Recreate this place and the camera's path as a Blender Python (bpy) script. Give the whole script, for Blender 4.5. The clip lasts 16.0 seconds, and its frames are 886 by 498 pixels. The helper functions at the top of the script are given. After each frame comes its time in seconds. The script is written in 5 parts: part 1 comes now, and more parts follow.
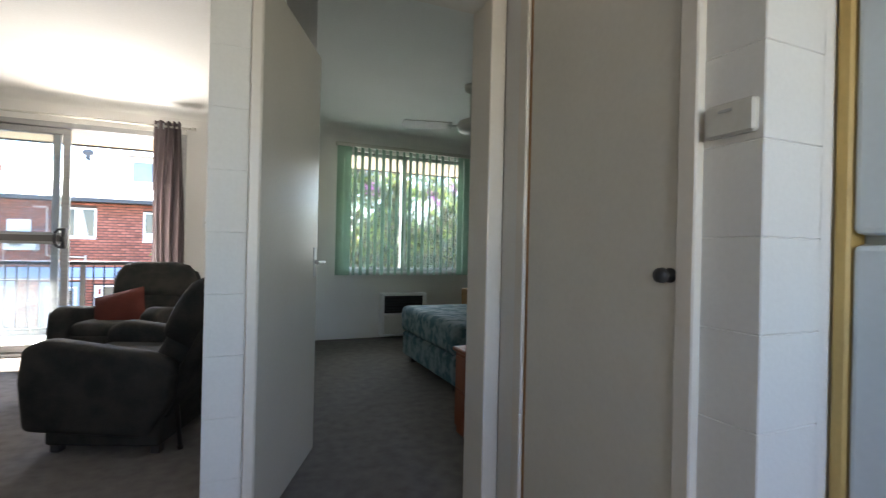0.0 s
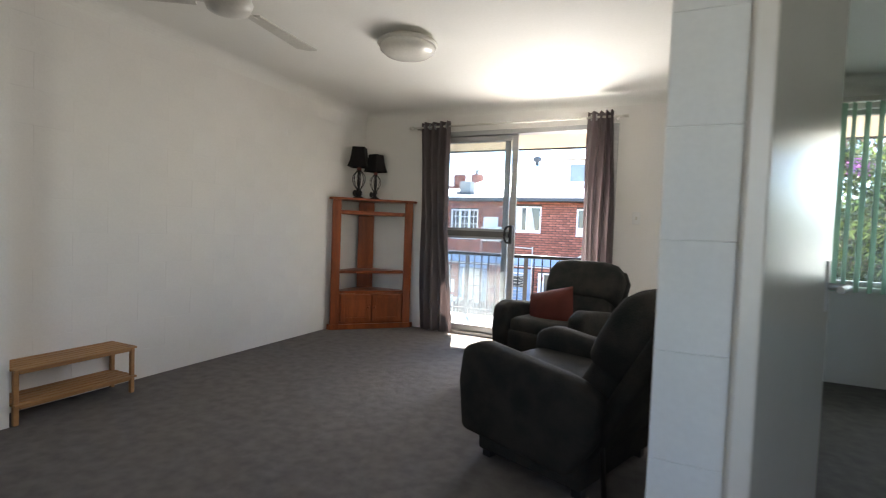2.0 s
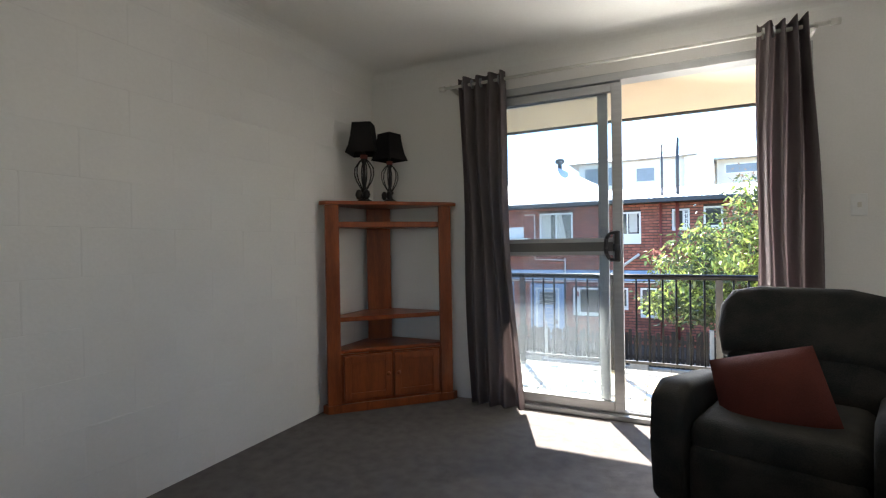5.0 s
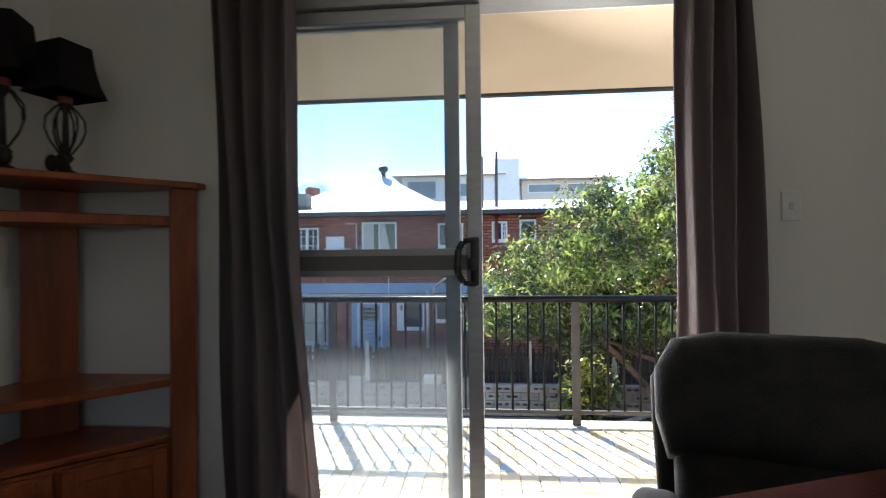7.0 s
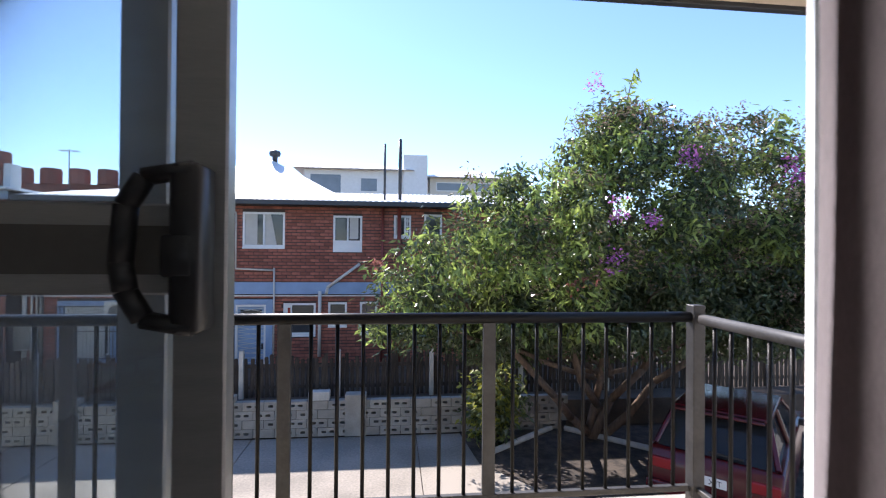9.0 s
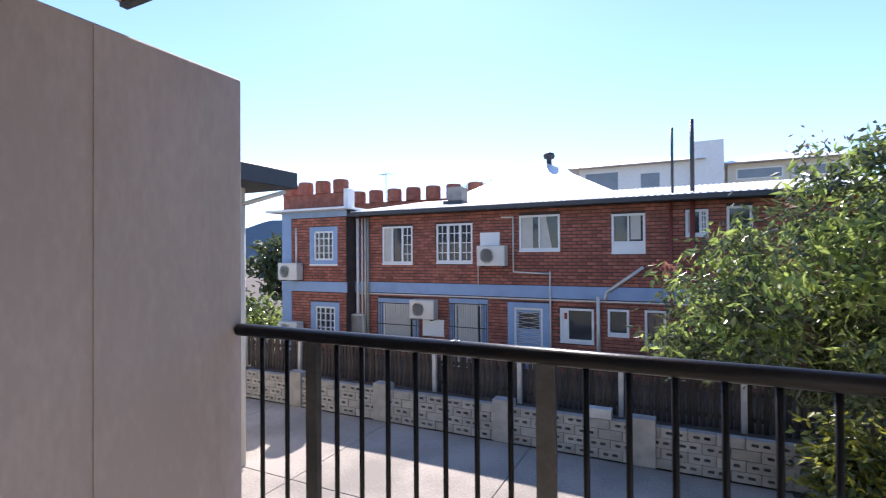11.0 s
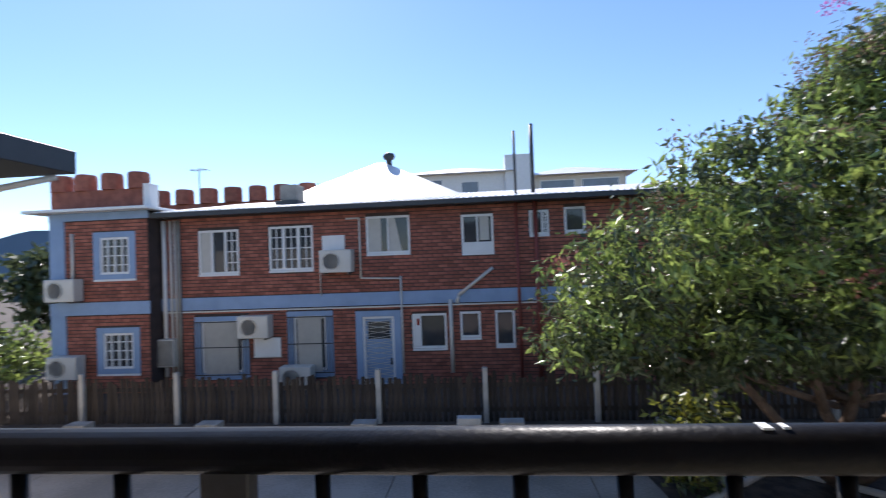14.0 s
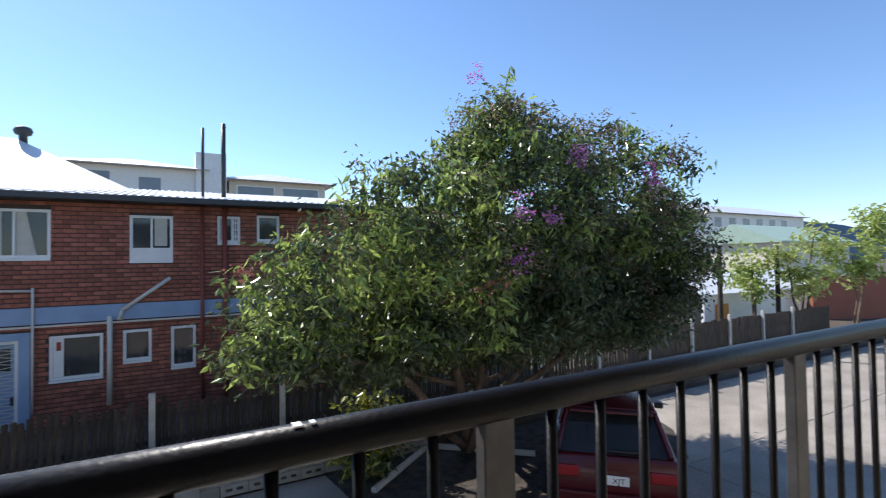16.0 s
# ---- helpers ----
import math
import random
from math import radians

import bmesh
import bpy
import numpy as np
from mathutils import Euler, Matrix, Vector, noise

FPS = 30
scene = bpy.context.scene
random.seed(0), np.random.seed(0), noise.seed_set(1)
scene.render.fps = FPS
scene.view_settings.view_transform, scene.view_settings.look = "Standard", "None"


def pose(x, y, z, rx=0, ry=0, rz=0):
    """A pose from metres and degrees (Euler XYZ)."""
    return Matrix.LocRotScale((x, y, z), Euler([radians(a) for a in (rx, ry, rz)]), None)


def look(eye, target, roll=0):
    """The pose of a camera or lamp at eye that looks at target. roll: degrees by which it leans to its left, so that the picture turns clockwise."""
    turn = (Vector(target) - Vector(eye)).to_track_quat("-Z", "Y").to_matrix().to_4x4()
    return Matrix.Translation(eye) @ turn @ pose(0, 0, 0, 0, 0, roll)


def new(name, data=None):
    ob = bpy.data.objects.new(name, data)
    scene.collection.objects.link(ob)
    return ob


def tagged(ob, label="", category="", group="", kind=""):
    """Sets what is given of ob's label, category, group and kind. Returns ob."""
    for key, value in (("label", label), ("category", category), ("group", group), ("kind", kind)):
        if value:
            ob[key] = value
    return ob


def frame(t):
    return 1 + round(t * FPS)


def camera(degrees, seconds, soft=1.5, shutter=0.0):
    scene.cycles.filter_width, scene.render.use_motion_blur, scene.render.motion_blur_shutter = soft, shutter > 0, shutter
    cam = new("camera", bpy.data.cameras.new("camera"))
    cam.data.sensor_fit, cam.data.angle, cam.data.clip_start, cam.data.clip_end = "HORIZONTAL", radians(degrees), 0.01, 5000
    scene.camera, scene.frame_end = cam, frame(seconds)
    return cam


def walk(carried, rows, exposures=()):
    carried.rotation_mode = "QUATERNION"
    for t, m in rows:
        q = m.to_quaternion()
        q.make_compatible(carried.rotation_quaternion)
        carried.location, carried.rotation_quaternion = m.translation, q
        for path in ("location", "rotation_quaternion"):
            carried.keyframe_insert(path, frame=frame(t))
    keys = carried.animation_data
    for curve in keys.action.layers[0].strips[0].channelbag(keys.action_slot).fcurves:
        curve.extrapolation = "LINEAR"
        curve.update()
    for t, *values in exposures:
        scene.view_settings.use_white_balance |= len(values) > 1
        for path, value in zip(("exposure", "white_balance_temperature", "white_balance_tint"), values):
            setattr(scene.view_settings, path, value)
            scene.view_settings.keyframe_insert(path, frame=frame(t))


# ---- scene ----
cam = camera(85.5, 16.0, soft=1.1, shutter=0.25)
PATH = [
    (0, (-0.128, -0.023, 1.06), (0.655, 1.817, 1.061), 1.3),
    (0.2, (-0.097, 0.001, 1.058), (0.532, 1.9, 1.051), 1.1),
    (0.6, (-0.07, 0.055, 1.09), (0.185, 2.037, 1.045), 0.0),
    (1, (-0.045, 0.216, 1.06), (-0.122, 2.214, 1.034), 0.6),
    (1.5, (-0.057, 0.448, 1.075), (-0.615, 2.367, 1.01), 1.8),
    (2, (-0.223, 0.722, 1.101), (-1.052, 2.541, 1.023), 2.2),
    (2.5, (-0.326, 0.963, 1.105), (-1.33, 2.69, 1.035), 1.6),
    (3, (-0.519, 1.253, 1.09), (-1.732, 2.843, 1.091), 2.2),
    (5.5, (-1.422, 2.649, 1.118), (-2.132, 4.519, 1.112), -0.5),
    (6, (-1.471, 3.0, 1.13), (-2.029, 4.92, 1.143), 0.7),
    (6.5, (-1.512, 3.273, 1.109), (-1.94, 5.226, 1.121), 0.6),
    (7, (-1.596, 3.599, 1.115), (-1.766, 5.592, 1.134), -0.6),
    (7.5, (-1.587, 3.913, 1.103), (-1.607, 5.913, 1.101), -1.8),
    (8, (-1.53, 4.245, 1.109), (-1.424, 6.242, 1.145), -0.2),
    (8.5, (-1.462, 4.544, 1.096), (-1.207, 6.527, 1.109), -1.3),
    (9, (-1.401, 4.889, 1.08), (-1.19, 6.878, 1.092), 0.5),
    (9.5, (-1.356, 5.153, 1.082), (-1.465, 7.15, 1.126), 2.3),
    (10, (-1.378, 5.387, 1.086), (-1.796, 7.343, 1.114), 1.4),
    (12.5, (-2.019, 6.037, 1.022), (-3.198, 7.651, 1.095), -0.7),
    (13, (-2.24, 6.279, 0.983), (-3.405, 7.902, 1.082), -0.1),
    (13.5, (-2.276, 6.285, 1.02), (-3.129, 8.093, 1.1), -0.3),
    (14, (-2.384, 6.432, 0.994), (-2.564, 8.423, 1.034), -2.2),
    (14.5, (-2.378, 6.45, 0.986), (-2.162, 8.438, 1.006), -1.0),
    (15, (-2.35, 6.408, 1.001), (-1.836, 8.341, 1.03), -0.4),
    (15.5, (-2.307, 6.383, 1.0), (-1.551, 8.234, 1.042), -0.4),
    (16, (-2.25, 6.355, 1.007), (-1.261, 8.092, 1.055), -0.9),
]
walk(cam, [(t, look(eye, target, roll)) for t, eye, target, roll in PATH],
     exposures=[(0.0, 3.7, 6600, 13), (1.5, 3.6, 6600, 13), (2.0, 3.38, 6550, 12), (3.2, 3.05, 6450, 11), (5.5, 2.6, 6350, 11), (7.0, 1.88, 6350, 12),
                (8.5, 1.17, 6200, 16), (10.0, 1.2, 6150, 20), (12.5, 0.78, 6250, 20), (14.5, 0.6, 6100, 14), (16.0, 0.62, 6200, 12)])

# ---- world and light ----
SUN_AZ, SUN_EL = 27.0, 44.0      # degrees towards -x from +y, and above the horizon
w = bpy.data.worlds.new("sky")
scene.world = w
w.use_nodes = True
nt = w.node_tree
sky = nt.nodes.new("ShaderNodeTexSky")
sky.sky_type, sky.sun_disc = "NISHITA", False
sky.sun_elevation, sky.sun_rotation = radians(SUN_EL), radians(-SUN_AZ)
sky.air_density, sky.dust_density, sky.ozone_density = 1.0, 0.1, 5.0
nt.links.new(sky.outputs[0], nt.nodes["Background"].inputs[0])
nt.nodes["Background"].inputs[1].default_value = 0.13

sun_dir = Vector((-math.sin(radians(SUN_AZ)) * math.cos(radians(SUN_EL)),
                  math.cos(radians(SUN_AZ)) * math.cos(radians(SUN_EL)), math.sin(radians(SUN_EL))))
sun = new("sun", bpy.data.lights.new("sun", "SUN"))
sun.data.energy, sun.data.angle, sun.data.color = 5.0, radians(0.5), (1.0, 0.94, 0.84)
sun.matrix_world = look(sun_dir * 50, (0, 0, 0))


def area(name, eye, target, sx, sy, energy, color):
    """A lamp in an opening, for the sky's light."""
    ob = new(name, bpy.data.lights.new(name, "AREA"))
    ob.data.shape, ob.data.size, ob.data.size_y = "RECTANGLE", sx, sy
    ob.data.energy, ob.data.color = energy, color
    ob.matrix_world = look(eye, target)
    return ob


area("slider_daylight", (-1.12, 5.68, 0.9), (0.9, 3.3, 1.7), 0.7, 1.5, 10, (1.0, 0.98, 0.95))
area("bedroom_daylight", (1.72, 5.66, 1.45), (1.72, 0, 1.2), 1.5, 1.3, 3, (0.90, 1.0, 0.95))
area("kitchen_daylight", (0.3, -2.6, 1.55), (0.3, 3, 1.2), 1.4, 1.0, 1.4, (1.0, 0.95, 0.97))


# ---- materials ----
def mat(name, col, col2=None, rough=0.6, metal=0.0, scale=6.0, amount=0.5, bump=0.1, fine=60.0, spec=0.5, stretch=None, obj=False,
        island=False, vary=0.0):
    """A surface of two colours mixed at two scales, with a fine relief."""
    m = bpy.data.materials.new(name)
    m.use_nodes = True
    t = m.node_tree
    N, L = t.nodes.new, t.links.new
    b = t.nodes["Principled BSDF"]
    col2 = col2 or tuple(c * 0.82 for c in col)
    geo = N("ShaderNodeTexCoord")
    src = geo.outputs["Object"]
    if stretch:
        mp = N("ShaderNodeMapping")
        mp.inputs["Scale"].default_value = stretch
        L(src, mp.inputs[0])
        src = mp.outputs[0]
    n1, n2 = N("ShaderNodeTexNoise"), N("ShaderNodeTexNoise")
    n1.inputs["Scale"].default_value, n1.inputs["Detail"].default_value = scale, 5
    n2.inputs["Scale"].default_value, n2.inputs["Detail"].default_value = fine, 3
    L(src, n1.inputs["Vector"]), L(src, n2.inputs["Vector"])
    add = N("ShaderNodeMath")
    add.operation = "MULTIPLY_ADD"
    L(n2.outputs[0], add.inputs[0])
    add.inputs[1].default_value = 0.5
    L(n1.outputs[0], add.inputs[2])
    r = N("ShaderNodeMapRange")
    r.inputs[1].default_value, r.inputs[2].default_value = 0.5, 1.0
    r.inputs[3].default_value, r.inputs[4].default_value = 0.5 - amount, 0.5 + amount
    L(add.outputs[0], r.inputs[0])
    mix = N("ShaderNodeMix")
    mix.data_type = "RGBA"
    mix.inputs["A"].default_value, mix.inputs["B"].default_value = (*col, 1), (*col2, 1)
    L(r.outputs[0], mix.inputs["Factor"])
    out = mix.outputs["Result"]
    if vary:
        info = N("ShaderNodeNewGeometry") if island else N("ShaderNodeObjectInfo")
        rnd = info.outputs["Random Per Island"] if island else info.outputs["Random"]
        v = N("ShaderNodeMapRange")
        v.inputs[3].default_value, v.inputs[4].default_value = 1 - vary, 1 + vary
        L(rnd, v.inputs[0])
        hsv = N("ShaderNodeHueSaturation")
        L(v.outputs[0], hsv.inputs["Value"]), L(out, hsv.inputs["Color"])
        out = hsv.outputs[0]
    L(out, b.inputs["Base Color"])
    b.inputs["Roughness"].default_value, b.inputs["Metallic"].default_value = rough, metal
    b.inputs["Specular IOR Level"].default_value = spec
    if bump:
        bp = N("ShaderNodeBump")
        bp.inputs["Strength"].default_value, bp.inputs["Distance"].default_value = bump, 0.01
        L(add.outputs[0], bp.inputs["Height"])
        L(bp.outputs[0], b.inputs["Normal"])
    return m


def glass_mat(name, haze, tint=(1, 1, 1)):
    """A window pane: clear, glossy at a slant, with a film of dust."""
    m = bpy.data.materials.new(name)
    m.use_nodes = True
    t = m.node_tree
    N, L = t.nodes.new, t.links.new
    t.nodes.remove(t.nodes["Principled BSDF"])
    tr, gl, df, fr = N("ShaderNodeBsdfTransparent"), N("ShaderNodeBsdfGlossy"), N("ShaderNodeBsdfDiffuse"), N("ShaderNodeFresnel")
    tr.inputs[0].default_value = (*tint, 1)
    gl.inputs["Roughness"].default_value = 0.01
    df.inputs[0].default_value = (0.8, 0.85, 0.9, 1)
    m1, m2, n, mr = N("ShaderNodeMixShader"), N("ShaderNodeMixShader"), N("ShaderNodeTexNoise"), N("ShaderNodeMapRange")
    n.inputs["Scale"].default_value = 2.5
    mr.inputs[1].default_value, mr.inputs[2].default_value = 0.3, 0.7
    mr.inputs[3].default_value, mr.inputs[4].default_value = haze * 0.5, haze * 1.5
    L(n.outputs[0], mr.inputs[0]), L(mr.outputs[0], m1.inputs[0])
    L(tr.outputs[0], m1.inputs[1]), L(df.outputs[0], m1.inputs[2])
    L(fr.outputs[0], m2.inputs[0]), L(m1.outputs[0], m2.inputs[1]), L(gl.outputs[0], m2.inputs[2])
    L(m2.outputs[0], t.nodes["Material Output"].inputs[0])
    return m


def leafy(name, col, col2, trans=0.35, rough=0.45):
    """Leaves or cloth that light shines through."""
    m = mat(name, col, col2, rough=rough, scale=1.2, amount=0.8, bump=0, island=True, vary=0.35)
    t = m.node_tree
    b = t.nodes["Principled BSDF"]
    tl, mx = t.nodes.new("ShaderNodeBsdfTranslucent"), t.nodes.new("ShaderNodeMixShader")
    t.links.new(b.inputs["Base Color"].links[0].from_socket, tl.inputs[0])
    mx.inputs[0].default_value = trans
    t.links.new(b.outputs[0], mx.inputs[1]), t.links.new(tl.outputs[0], mx.inputs[2])
    t.links.new(mx.outputs[0], t.nodes["Material Output"].inputs[0])
    return m


M = {
    "wall": mat("white_wall_paint", (0.78, 0.76, 0.72), (0.72, 0.70, 0.66), 0.7, scale=1.5, amount=0.6, bump=0.12, fine=90),
    "ceiling": mat("ceiling_paint", (0.80, 0.79, 0.75), (0.74, 0.73, 0.68), 0.85, scale=1.2, bump=0.08),
    "carpet": mat("grey_carpet", (0.20, 0.185, 0.175), (0.13, 0.12, 0.115), 0.95, scale=14, amount=0.45, bump=0.8, fine=260, spec=0.1),
    "gloss": mat("cream_gloss_paint", (0.70, 0.66, 0.58), (0.64, 0.60, 0.52), 0.2, scale=2, bump=0.04),
    "frame_paint": mat("jamb_paint", (0.76, 0.70, 0.62), (0.70, 0.64, 0.56), 0.4, scale=3, bump=0.05),
    "alu": mat("brushed_aluminium", (0.50, 0.50, 0.49), (0.40, 0.40, 0.40), 0.38, 0.75, scale=3, bump=0.05, stretch=(1, 1, 12)),
    # aluminium with a recess's shade in its colour; also plain dark metal
    "alu_dark": mat("shaded_aluminium_channel", (0.16, 0.15, 0.14), None, 0.5, 0.3, bump=0.03),
    "black": mat("black_plastic", (0.02, 0.02, 0.022), (0.03, 0.03, 0.032), 0.4, bump=0.04),
    "rail": mat("dark_bronze_rail_paint", (0.005, 0.005, 0.006), (0.010, 0.009, 0.009), 0.36, scale=9, amount=0.6, bump=0.15, fine=120, spec=0.15),
    "rail_grey": mat("weathered_post_paint", (0.05, 0.047, 0.046), (0.028, 0.026, 0.025), 0.55, scale=8, amount=0.8, bump=0.2),
    "wood": mat("orange_pine", (0.29, 0.072, 0.018), (0.18, 0.04, 0.010), 0.33, scale=3, amount=0.8, bump=0.06, stretch=(5, 5, 0.6), fine=30),
    "rack": mat("pale_pine", (0.42, 0.22, 0.085), (0.32, 0.16, 0.06), 0.5, scale=5, amount=0.7, bump=0.05, stretch=(5, 0.7, 5)),
    "fabric": mat("dark_olive_upholstery", (0.034, 0.031, 0.026), (0.016, 0.017, 0.016), 0.9, scale=7, amount=0.9, bump=0.5, fine=190, spec=0.2),
    "cushion": mat("rust_cushion_cloth", (0.095, 0.022, 0.015), (0.055, 0.014, 0.010), 0.9, bump=0.4, fine=200, spec=0.2),
    "curtain": mat("grey_mauve_curtain", (0.26, 0.22, 0.215), (0.19, 0.16, 0.158), 0.8, scale=5, bump=0.3, fine=240, stretch=(1, 1, 0.3), spec=0.2),
    "shade": mat("black_lampshade_cloth", (0.018, 0.014, 0.013), None, 0.8, bump=0.2),
    "iron": mat("dark_wrought_iron", (0.03, 0.026, 0.024), None, 0.45, 0.6, bump=0.1),
    "opal": mat("opal_glass_diffuser", (0.75, 0.73, 0.66), None, 0.22, bump=0.02),
    "fan": mat("ivory_fan_enamel", (0.62, 0.60, 0.54), (0.50, 0.48, 0.43), 0.4, bump=0.04),
    "render": mat("painted_masonry_blade", (0.42, 0.36, 0.33), (0.345, 0.295, 0.27), 0.85, scale=2.2, amount=0.8, bump=0.25, fine=45, stretch=(1, 1, 0.35)),
    "soffit": mat("cream_soffit", (0.72, 0.60, 0.44), (0.66, 0.54, 0.40), 0.75, scale=2, bump=0.08),
    "concrete": mat("driveway_concrete", (0.34, 0.30, 0.255), (0.21, 0.188, 0.16), 0.9, scale=0.7, amount=0.9, bump=0.3, fine=25),
    "breeze": mat("breeze_block", (0.33, 0.31, 0.27), (0.24, 0.225, 0.20), 0.92, scale=4, amount=0.8, bump=0.4, fine=60, vary=0.12),
    "brick": mat("red_brick", (0.38, 0.135, 0.088), (0.25, 0.088, 0.06), 0.9, scale=6, amount=0.8, bump=0.3, vary=0.26),
    "brick_j": mat("red_brick_far", (0.38, 0.135, 0.088), (0.25, 0.088, 0.06), 0.9, scale=6, amount=0.8, bump=0.3, vary=0.26, island=True),
    "mortar": mat("dark_raked_mortar", (0.085, 0.06, 0.052), (0.05, 0.036, 0.032), 0.95, scale=5, bump=0.3),
    "blue": mat("powder_blue_paint", (0.27, 0.38, 0.55), (0.22, 0.32, 0.47), 0.6, scale=3, amount=0.6, bump=0.1),
    "white": mat("white_gloss_paint", (0.78, 0.78, 0.76), (0.70, 0.70, 0.68), 0.4, scale=4, bump=0.05),
    "offwhite": mat("aged_white_plastic", (0.66, 0.64, 0.58), (0.58, 0.55, 0.48), 0.45, scale=4, bump=0.04),
    "roof": mat("pale_zinc_roof", (0.72, 0.73, 0.74), (0.62, 0.63, 0.64), 0.45, 0.2, scale=1.5, bump=0.05),
    "gutter": mat("charcoal_gutter", (0.045, 0.047, 0.05), None, 0.5, bump=0.05),
    "redpipe": mat("oxide_red_pipe", (0.24, 0.055, 0.04), None, 0.5, bump=0.05),
    # near-black sheet colour: the shade of rooms and cavities, painted
    "shade_in": mat("painted_inner_shade", (0.02, 0.02, 0.022), None, 0.8, bump=0),
    "winglass": mat("dark_window_glass", (0.035, 0.04, 0.045), (0.05, 0.055, 0.06), 0.06, scale=2, bump=0.01),
    "netting": mat("pale_window_blind", (0.55, 0.53, 0.47), (0.48, 0.46, 0.41), 0.8, bump=0.1),
    "paling": mat("weathered_paling", (0.075, 0.056, 0.041), (0.028, 0.022, 0.018), 0.95, scale=5, amount=0.9, bump=0.4, stretch=(6, 6, 0.7), vary=0.35),
    "post_w": mat("whitewashed_post", (0.50, 0.48, 0.44), (0.38, 0.36, 0.33), 0.8, scale=6, amount=0.7, bump=0.2),
    "bark": mat("grey_brown_bark", (0.16, 0.105, 0.07), (0.09, 0.06, 0.042), 0.9, scale=5, amount=0.9, bump=0.5, stretch=(4, 4, 0.8)),
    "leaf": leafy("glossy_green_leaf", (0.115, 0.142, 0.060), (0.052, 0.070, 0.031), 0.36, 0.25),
    # brighter leaf copy with sunlight in its colour; also for pale shrubs
    "leaf_light": leafy("pale_sunlit_leaf", (0.36, 0.44, 0.11), (0.20, 0.28, 0.075), 0.5, 0.28),
    "leaf_pale": leafy("pale_palm_leaf", (0.46, 0.50, 0.17), (0.30, 0.36, 0.10), 0.45, 0.4),
    "leaf_yellow": leafy("variegated_leaf", (0.30, 0.30, 0.04), (0.14, 0.16, 0.03), 0.4, 0.4),
    "seed": leafy("dry_seed_head", (0.32, 0.22, 0.15), (0.19, 0.13, 0.085), 0.25, 0.8),
    "flower": leafy("magenta_blossom", (0.60, 0.20, 0.55), (0.45, 0.13, 0.42), 0.4, 0.7),
    "flower_o": leafy("salmon_blossom", (0.42, 0.16, 0.12), (0.32, 0.12, 0.09), 0.4, 0.7),
    "litter": mat("dark_soil_with_leaf_litter", (0.075, 0.058, 0.045), (0.03, 0.024, 0.02), 0.95, scale=5, amount=1.2, bump=0.8, fine=40),
    "farglass": mat("pale_blue_grey_glass", (0.22, 0.26, 0.30), (0.16, 0.19, 0.22), 0.2, scale=1, bump=0),
    "soil": mat("dry_garden_soil", (0.10, 0.075, 0.055), (0.06, 0.045, 0.035), 0.95, scale=3, amount=0.9, bump=0.5),
    "carred": mat("red_car_paint", (0.075, 0.006, 0.008), None, 0.25, scale=2, bump=0.0),
    "tyre": mat("tyre_rubber", (0.02, 0.02, 0.02), None, 0.85, bump=0.1),
    "lens": mat("red_tail_lens", (0.30, 0.02, 0.02), None, 0.15, bump=0.0),
    "bedcloth": mat("blue_green_patterned_bedcover", (0.05, 0.12, 0.15), (0.20, 0.27, 0.29), 0.85, scale=9, amount=1.4, bump=0.2, fine=20),
    "green_roof": mat("pale_green_metal_roof", (0.36, 0.47, 0.38), (0.30, 0.40, 0.32), 0.5, scale=2, bump=0.05),
    "cream": mat("cream_house_paint", (0.68, 0.62, 0.52), (0.60, 0.55, 0.46), 0.7, scale=2, bump=0.08),
    "terra": mat("terracotta_fence_paint", (0.28, 0.09, 0.055), (0.22, 0.07, 0.045), 0.7, scale=2, bump=0.1),
    "orange": mat("orange_sign_paint", (0.7, 0.28, 0.03), None, 0.5, bump=0.02),
    "hill": mat("haze_tinted_hill", (0.16, 0.23, 0.32), (0.13, 0.19, 0.27), 1.0, scale=0.02, bump=0),
    "yellow": mat("yellowed_plastic", (0.62, 0.42, 0.14), None, 0.5, bump=0.03),
    "fridge": mat("white_fridge_enamel", (0.66, 0.72, 0.76), (0.60, 0.66, 0.70), 0.3, bump=0.03),
    "table": mat("cream_laminate", (0.62, 0.57, 0.45), (0.56, 0.51, 0.40), 0.3, scale=4, bump=0.03),
    "tile_grout": mat("pale_tile_grout", (0.42, 0.39, 0.34), (0.33, 0.30, 0.26), 0.9, bump=0.3),
    "tile_cream": mat("cream_balcony_tile", (0.58, 0.48, 0.28), (0.50, 0.40, 0.22), 0.35, scale=10, bump=0.05, vary=0.2),
    "tile_white": mat("white_balcony_tile", (0.62, 0.58, 0.50), (0.54, 0.50, 0.43), 0.35, scale=10, bump=0.05, vary=0.15),
    "tile_blue": mat("blue_grey_balcony_tile", (0.33, 0.39, 0.42), (0.27, 0.33, 0.36), 0.35, scale=10, bump=0.05, vary=0.25),
    "glass": glass_mat("dusty_door_glass", 0.06, (0.93, 0.96, 0.97)),
    "bedglass": glass_mat("bedroom_window_glass", 0.03),
}
bl = leafy("sheer_green_blind_fabric", (0.34, 0.44, 0.37), (0.29, 0.39, 0.32), 0.42, 0.8)
M["blind"] = bl


# ---- mesh helpers ----
def bx(bm, a, b, bevel=0.0, rot=None, seg=1):
    """A box between two corners, with rounded edges."""
    t = bmesh.new()
    bmesh.ops.create_cube(t, size=1)
    for v in t.verts:
        v.co = Vector([(a[i] + b[i]) / 2 + v.co[i] * (b[i] - a[i]) for i in range(3)])
    if bevel:
        bmesh.ops.bevel(t, geom=t.edges[:], offset=bevel, segments=seg, affect="EDGES", profile=0.5)
    if rot is not None:
        t.transform(rot)
    join(bm, t)
    return bm


